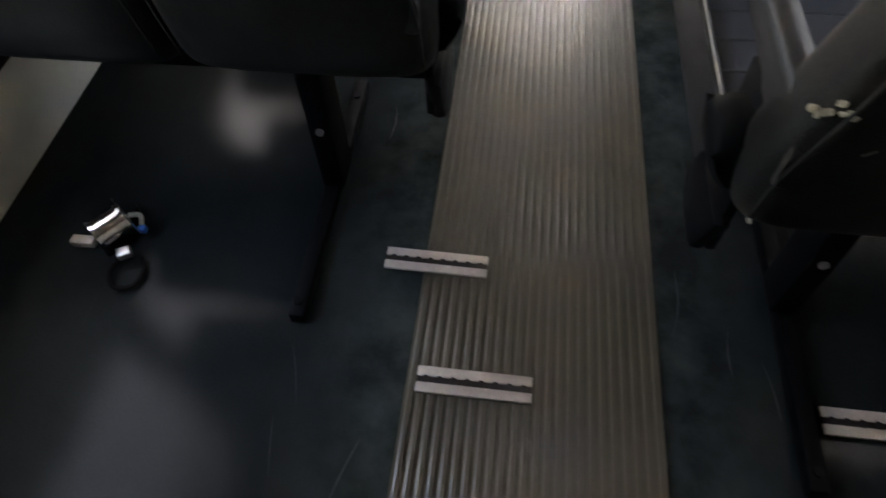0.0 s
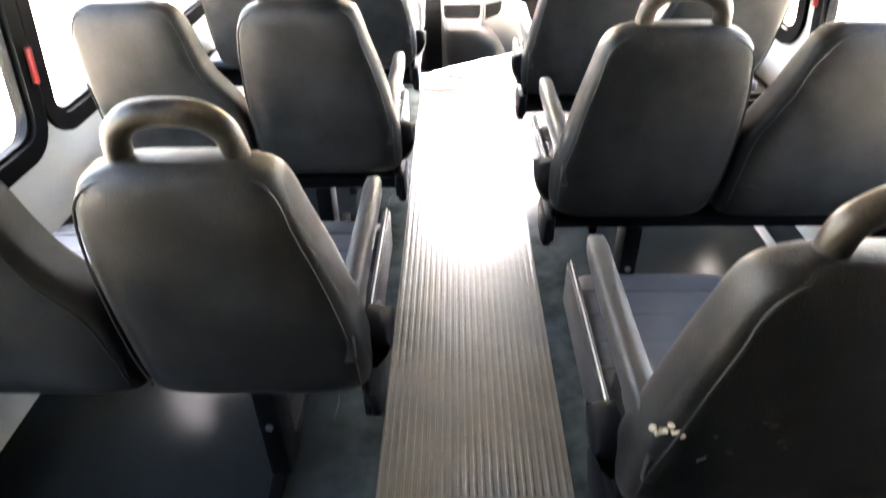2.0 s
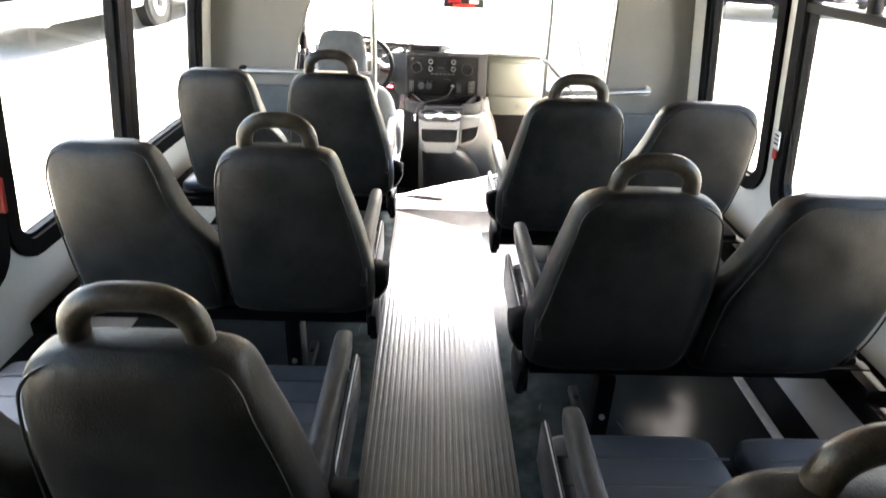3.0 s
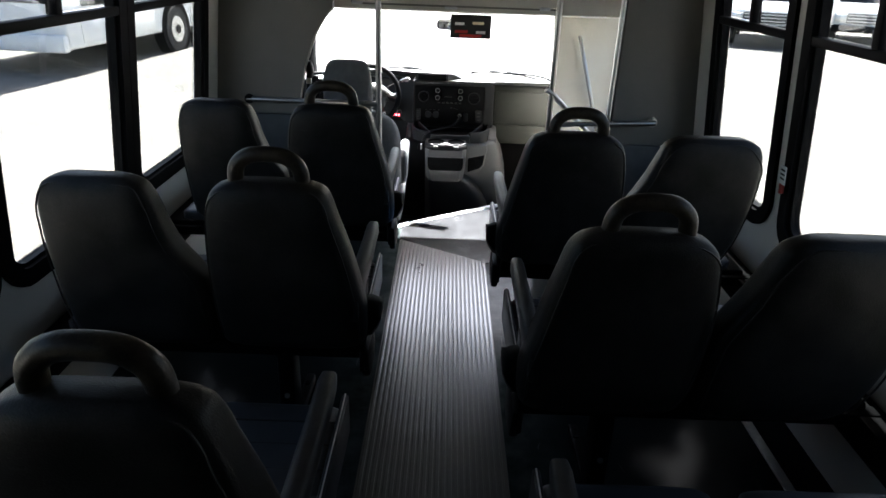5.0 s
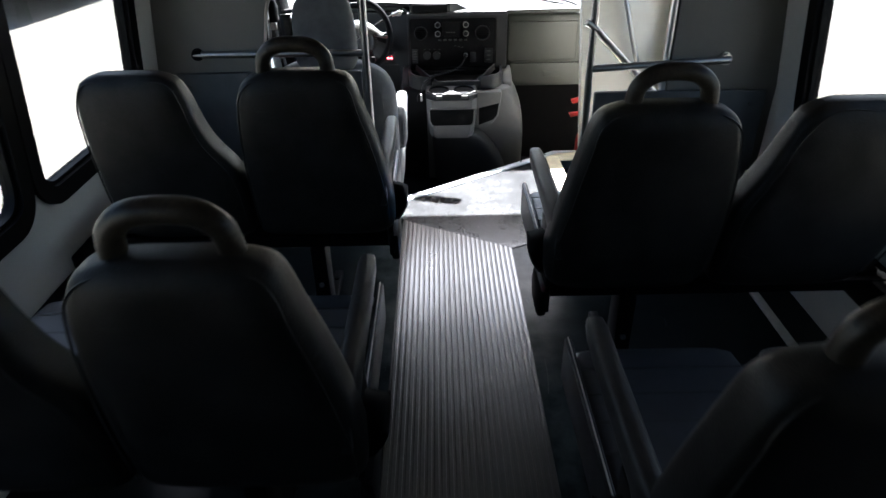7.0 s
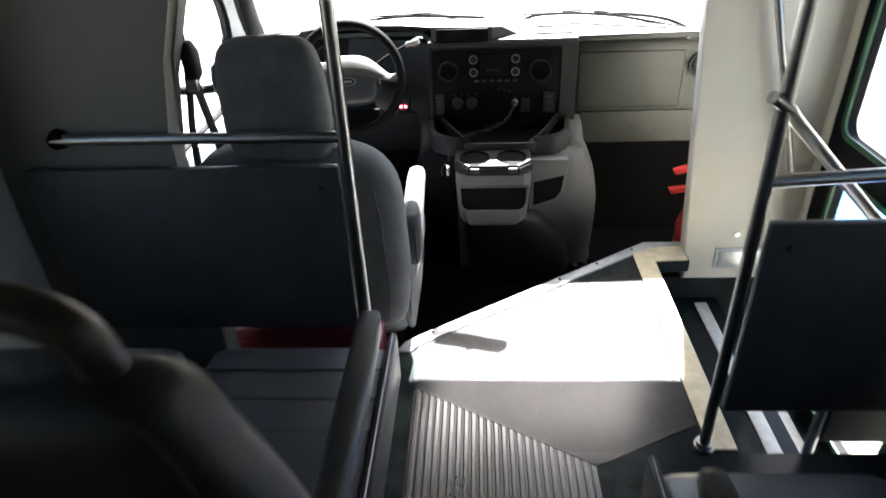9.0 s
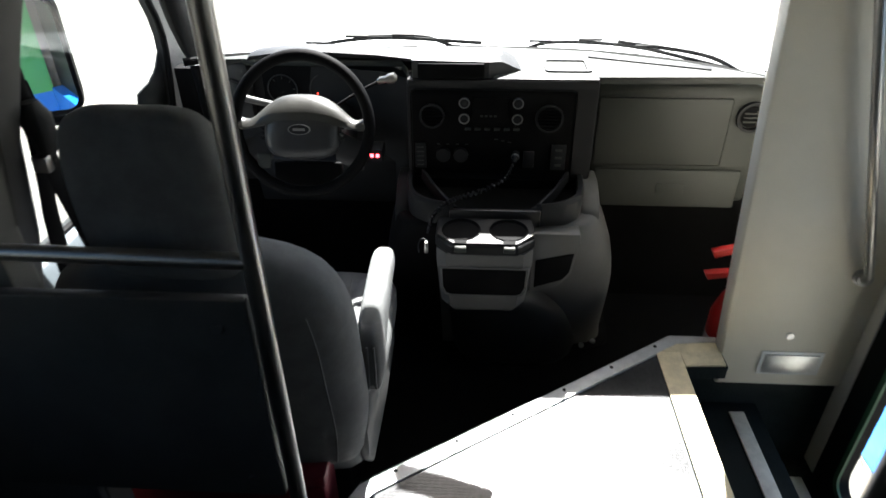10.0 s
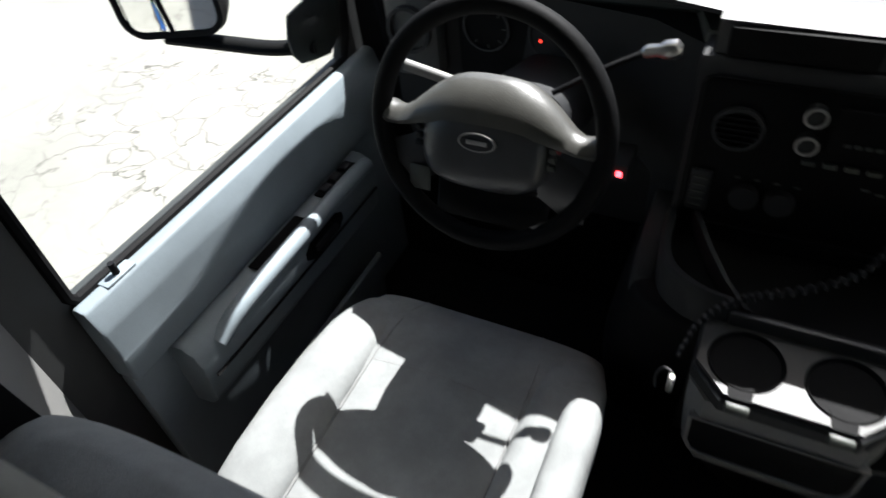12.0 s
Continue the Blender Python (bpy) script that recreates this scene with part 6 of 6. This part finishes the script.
# ---- outside ----
def asphalt():
    m = material("pale_asphalt", (0.155, 0.146, 0.129), 0.85, vary=0.12, scale=0.5, bump=0.3, grain=90, second=(0.20, 0.188, 0.166))
    nodes, links = m.node_tree.nodes, m.node_tree.links
    b = nodes["Principled BSDF"]
    old = b.inputs["Base Color"].links[0].from_socket
    co = nodes.new("ShaderNodeTexCoord")
    warp = nodes.new("ShaderNodeTexNoise")
    warp.inputs["Scale"].default_value, warp.inputs["Detail"].default_value = 2.6, 8
    links.new(co.outputs["Object"], warp.inputs["Vector"])
    add = nodes.new("ShaderNodeVectorMath")
    add.operation = "MULTIPLY_ADD"
    add.inputs[1].default_value = (0.75, 0.75, 0.75)
    links.new(warp.outputs["Color"], add.inputs[0])
    links.new(co.outputs["Object"], add.inputs[2])
    vor = nodes.new("ShaderNodeTexVoronoi")
    vor.feature = "DISTANCE_TO_EDGE"
    vor.inputs["Scale"].default_value = 3.3
    links.new(add.outputs[0], vor.inputs["Vector"])
    line = nodes.new("ShaderNodeMapRange")
    line.inputs["From Min"].default_value, line.inputs["From Max"].default_value = 0.002, 0.022
    line.inputs["To Min"].default_value, line.inputs["To Max"].default_value = 1.0, 0.0
    links.new(vor.outputs["Distance"], line.inputs["Value"])
    patch = nodes.new("ShaderNodeTexNoise")
    patch.inputs["Scale"].default_value, patch.inputs["Detail"].default_value = 0.6, 4
    links.new(co.outputs["Object"], patch.inputs["Vector"])
    mask = nodes.new("ShaderNodeMapRange")
    mask.inputs["From Min"].default_value, mask.inputs["From Max"].default_value = 0.41, 0.53
    links.new(patch.outputs[0], mask.inputs["Value"])
    mul = nodes.new("ShaderNodeMath")
    mul.operation = "MULTIPLY"
    links.new(line.outputs[0], mul.inputs[0])
    links.new(mask.outputs[0], mul.inputs[1])
    mix = nodes.new("ShaderNodeMix")
    mix.data_type = "RGBA"
    links.new(mul.outputs[0], mix.inputs["Factor"])
    links.new(old, mix.inputs[6])
    mix.inputs[7].default_value = (0.034, 0.029, 0.024, 1)
    links.new(mix.outputs[2], b.inputs["Base Color"])
    return m


ground = part("ground", boxed(-400, 400, -400, 400, GROUND - 0.2, GROUND), asphalt(), smooth=False)
tagged(ground, "pale sun-bleached cracked asphalt yard", "ground", kind="structure")

# outer skin of this bus, which the door mirror shows
skin = thing("body_side", (0, 0, 0), "white bus side with green and blue bands", "bus side", kind="structure")
for name, z0, z1, mat in (("skirt", -0.62, -0.1, PAINTW), ("blue_band", -0.099, 0.2, PAINTB), ("green_band", 0.201, 0.5, PAINTG)):
    part(name, boxed(-1.20, -1.178, REAR, 2.90, z0, z1), mat, skin, smooth=False)
for z0, z1, mat in ((-0.6, -0.1, PAINTW), (-0.099, 0.32, PAINTB), (0.321, 0.95, PAINTG), (0.951, 1.7, PAINTW)):
    part("body_corner", boxed(-1.2, -1.066, 2.905, 2.93, z0, z1), mat, skin, smooth=False)
for z0, z1, mat in ((-0.3, -0.1, PAINTW), (-0.099, 0.335, PAINTB)):
    part("door_skin", boxed(-1.072, -1.0305, 2.935, 4.2, z0, z1), mat, skin, smooth=False)


def wheel(t, x, y, r, side):
    w = part("wheel", disc(bmesh.new(), (x, y, r), r, side * 0.24, "x", 28), TYRE, t, "black tyre")
    part("rim", disc(bmesh.new(), (x + side * 0.235, y, r), r * 0.58, side * 0.02, "x", 20), ALU, w, "bright wheel rim")
    part("hub", disc(bmesh.new(), (x + side * 0.25, y, r), r * 0.2, side * 0.03, "x", 12), DASHD, w)


def coach(label):
    """A parked coach: origin on the ground under its rear middle, nose towards +y."""
    t = thing("parked_coach", (0, 0, 0), label, "coach", "parked coaches")
    part("body", prism([(0.0, 0.45), (-0.03, 1.2), (0.02, 2.9), (0.15, 3.15), (8.6, 3.15), (9.0, 2.4), (9.1, 0.45)], "x", -1.22, 1.22, 0.08, 3), PAINTW, t, sharp=35)
    part("rear_window", boxed(-1.0, 1.0, -0.045, 0.02, 1.22, 2.6, 0.03), DARKGLASS, t, "dark rear window")
    part("bumper", boxed(-1.2, 1.2, -0.12, 0.05, 0.42, 0.72, 0.04), PAINTW, t, "white rear bumper")
    for s in (-1, 1):
        part("tail_lamp", boxed(s * 1.05 - 0.09, s * 1.05 + 0.09, -0.04, 0.02, 1.0, 1.18, 0.02), RED, t, "red tail lamp")
        for k in range(5):
            part("side_window", boxed(s * 1.222 - 0.02, s * 1.222 + 0.02, 0.5 + k * 1.6, 1.95 + k * 1.6, 1.17, 2.6, 0.01), DARKGLASS, t, "dark side window")
        part("sill_panel", boxed(s * 1.21 - 0.03, s * 1.21 + 0.03, 0.4, 2.9, 0.55, 1.1, 0.02), PAINTW, t)
        for y in (3.8, 7.6):
            part("wheel_arch", disc(bmesh.new(), (s * 1.0, y, 0.5), 0.62, s * 0.235, "x", 28), RUBBER, t, "dark wheel arch")
            wheel(t, s * 1.01, y, 0.48, s)
    return t


a = coach("white parked coach with dark windows, seen from behind")
a.matrix_world = pose(-7.9, 11.6, GROUND, 0, 0, -6)
copy_thing(a, pose(-12.2, 13.4, GROUND, 0, 0, -6))
copy_thing(a, pose(-8.2, 24.5, GROUND, 0, 0, -6))


def pickup(label):
    """A parked truck facing -y, origin on the ground at its middle."""
    t = thing("parked_truck", (0, 0, 0), label, "truck", "parked trucks")
    part("body", prism([(-2.6, 0.5), (-2.65, 0.95), (-2.5, 1.12), (-1.3, 1.22), (-0.5, 1.9), (1.3, 1.95), (2.5, 1.85), (2.6, 0.5)], "x", -0.98, 0.98, 0.07, 3), PAINTW, t, sharp=35)
    part("windscreen", loft([[(-0.82, -1.24, 1.27), (0.82, -1.24, 1.27), (0.82, -1.20, 1.25), (-0.82, -1.20, 1.25)], [(-0.74, -0.60, 1.85), (0.74, -0.60, 1.85), (0.74, -0.55, 1.83), (-0.74, -0.55, 1.83)]]), DARKGLASS, t, "dark windscreen", smooth=False)
    part("grille", boxed(-0.6, 0.6, -2.68, -2.6, 0.72, 1.02, 0.02), DASHD, t, "dark grille")
    for k in range(3):
        part("grille_bar", boxed(-0.58, 0.58, -2.70, -2.68, 0.76 + k * 0.09, 0.80 + k * 0.09, 0.006), ALU, t, "bright grille bar")
    part("bumper", boxed(-0.98, 0.98, -2.76, -2.6, 0.45, 0.66, 0.04), RUBBER, t, "black bumper")
    for s in (-1, 1):
        part("headlamp", boxed(s * 0.78 - 0.15, s * 0.78 + 0.15, -2.68, -2.6, 0.75, 0.98, 0.03), ALU, t, "clear headlamp")
        part("side_window", boxed(s * 0.985 - 0.01, s * 0.985 + 0.01, -0.5, 1.1, 1.3, 1.75, 0.01), DARKGLASS, t, "dark side window")
        for y in (-1.7, 1.7):
            wheel(t, s * 0.75, y, 0.4, s)
    return t


p = pickup("white parked truck facing the bus in the sun")
p.matrix_world = pose(10.5, 22.6, GROUND, 0, 0, -25)
copy_thing(p, pose(14.2, 23.6, GROUND, 0, 0, -25))
copy_thing(p, pose(18.3, 24.0, GROUND, 0, 0, -25))
paint = thing("ground_marking", (0, 0, GROUND), "blue and white parking paint on the asphalt", "road marking", kind="structure")
for x0, x1, y0, y1, mat in ((1.75, 2.6, 4.60, 6.4, PAINTB), (1.5, 2.6, 4.42, 4.56, PAINTW), (1.5, 2.6, 3.6, 4.38, PAINTB), (2.62, 2.72, 2.0, 7.0, PAINTW)):
    part("paint", boxed(x0, x1, y0, y1, 0.0, 0.004), mat, paint, smooth=False)
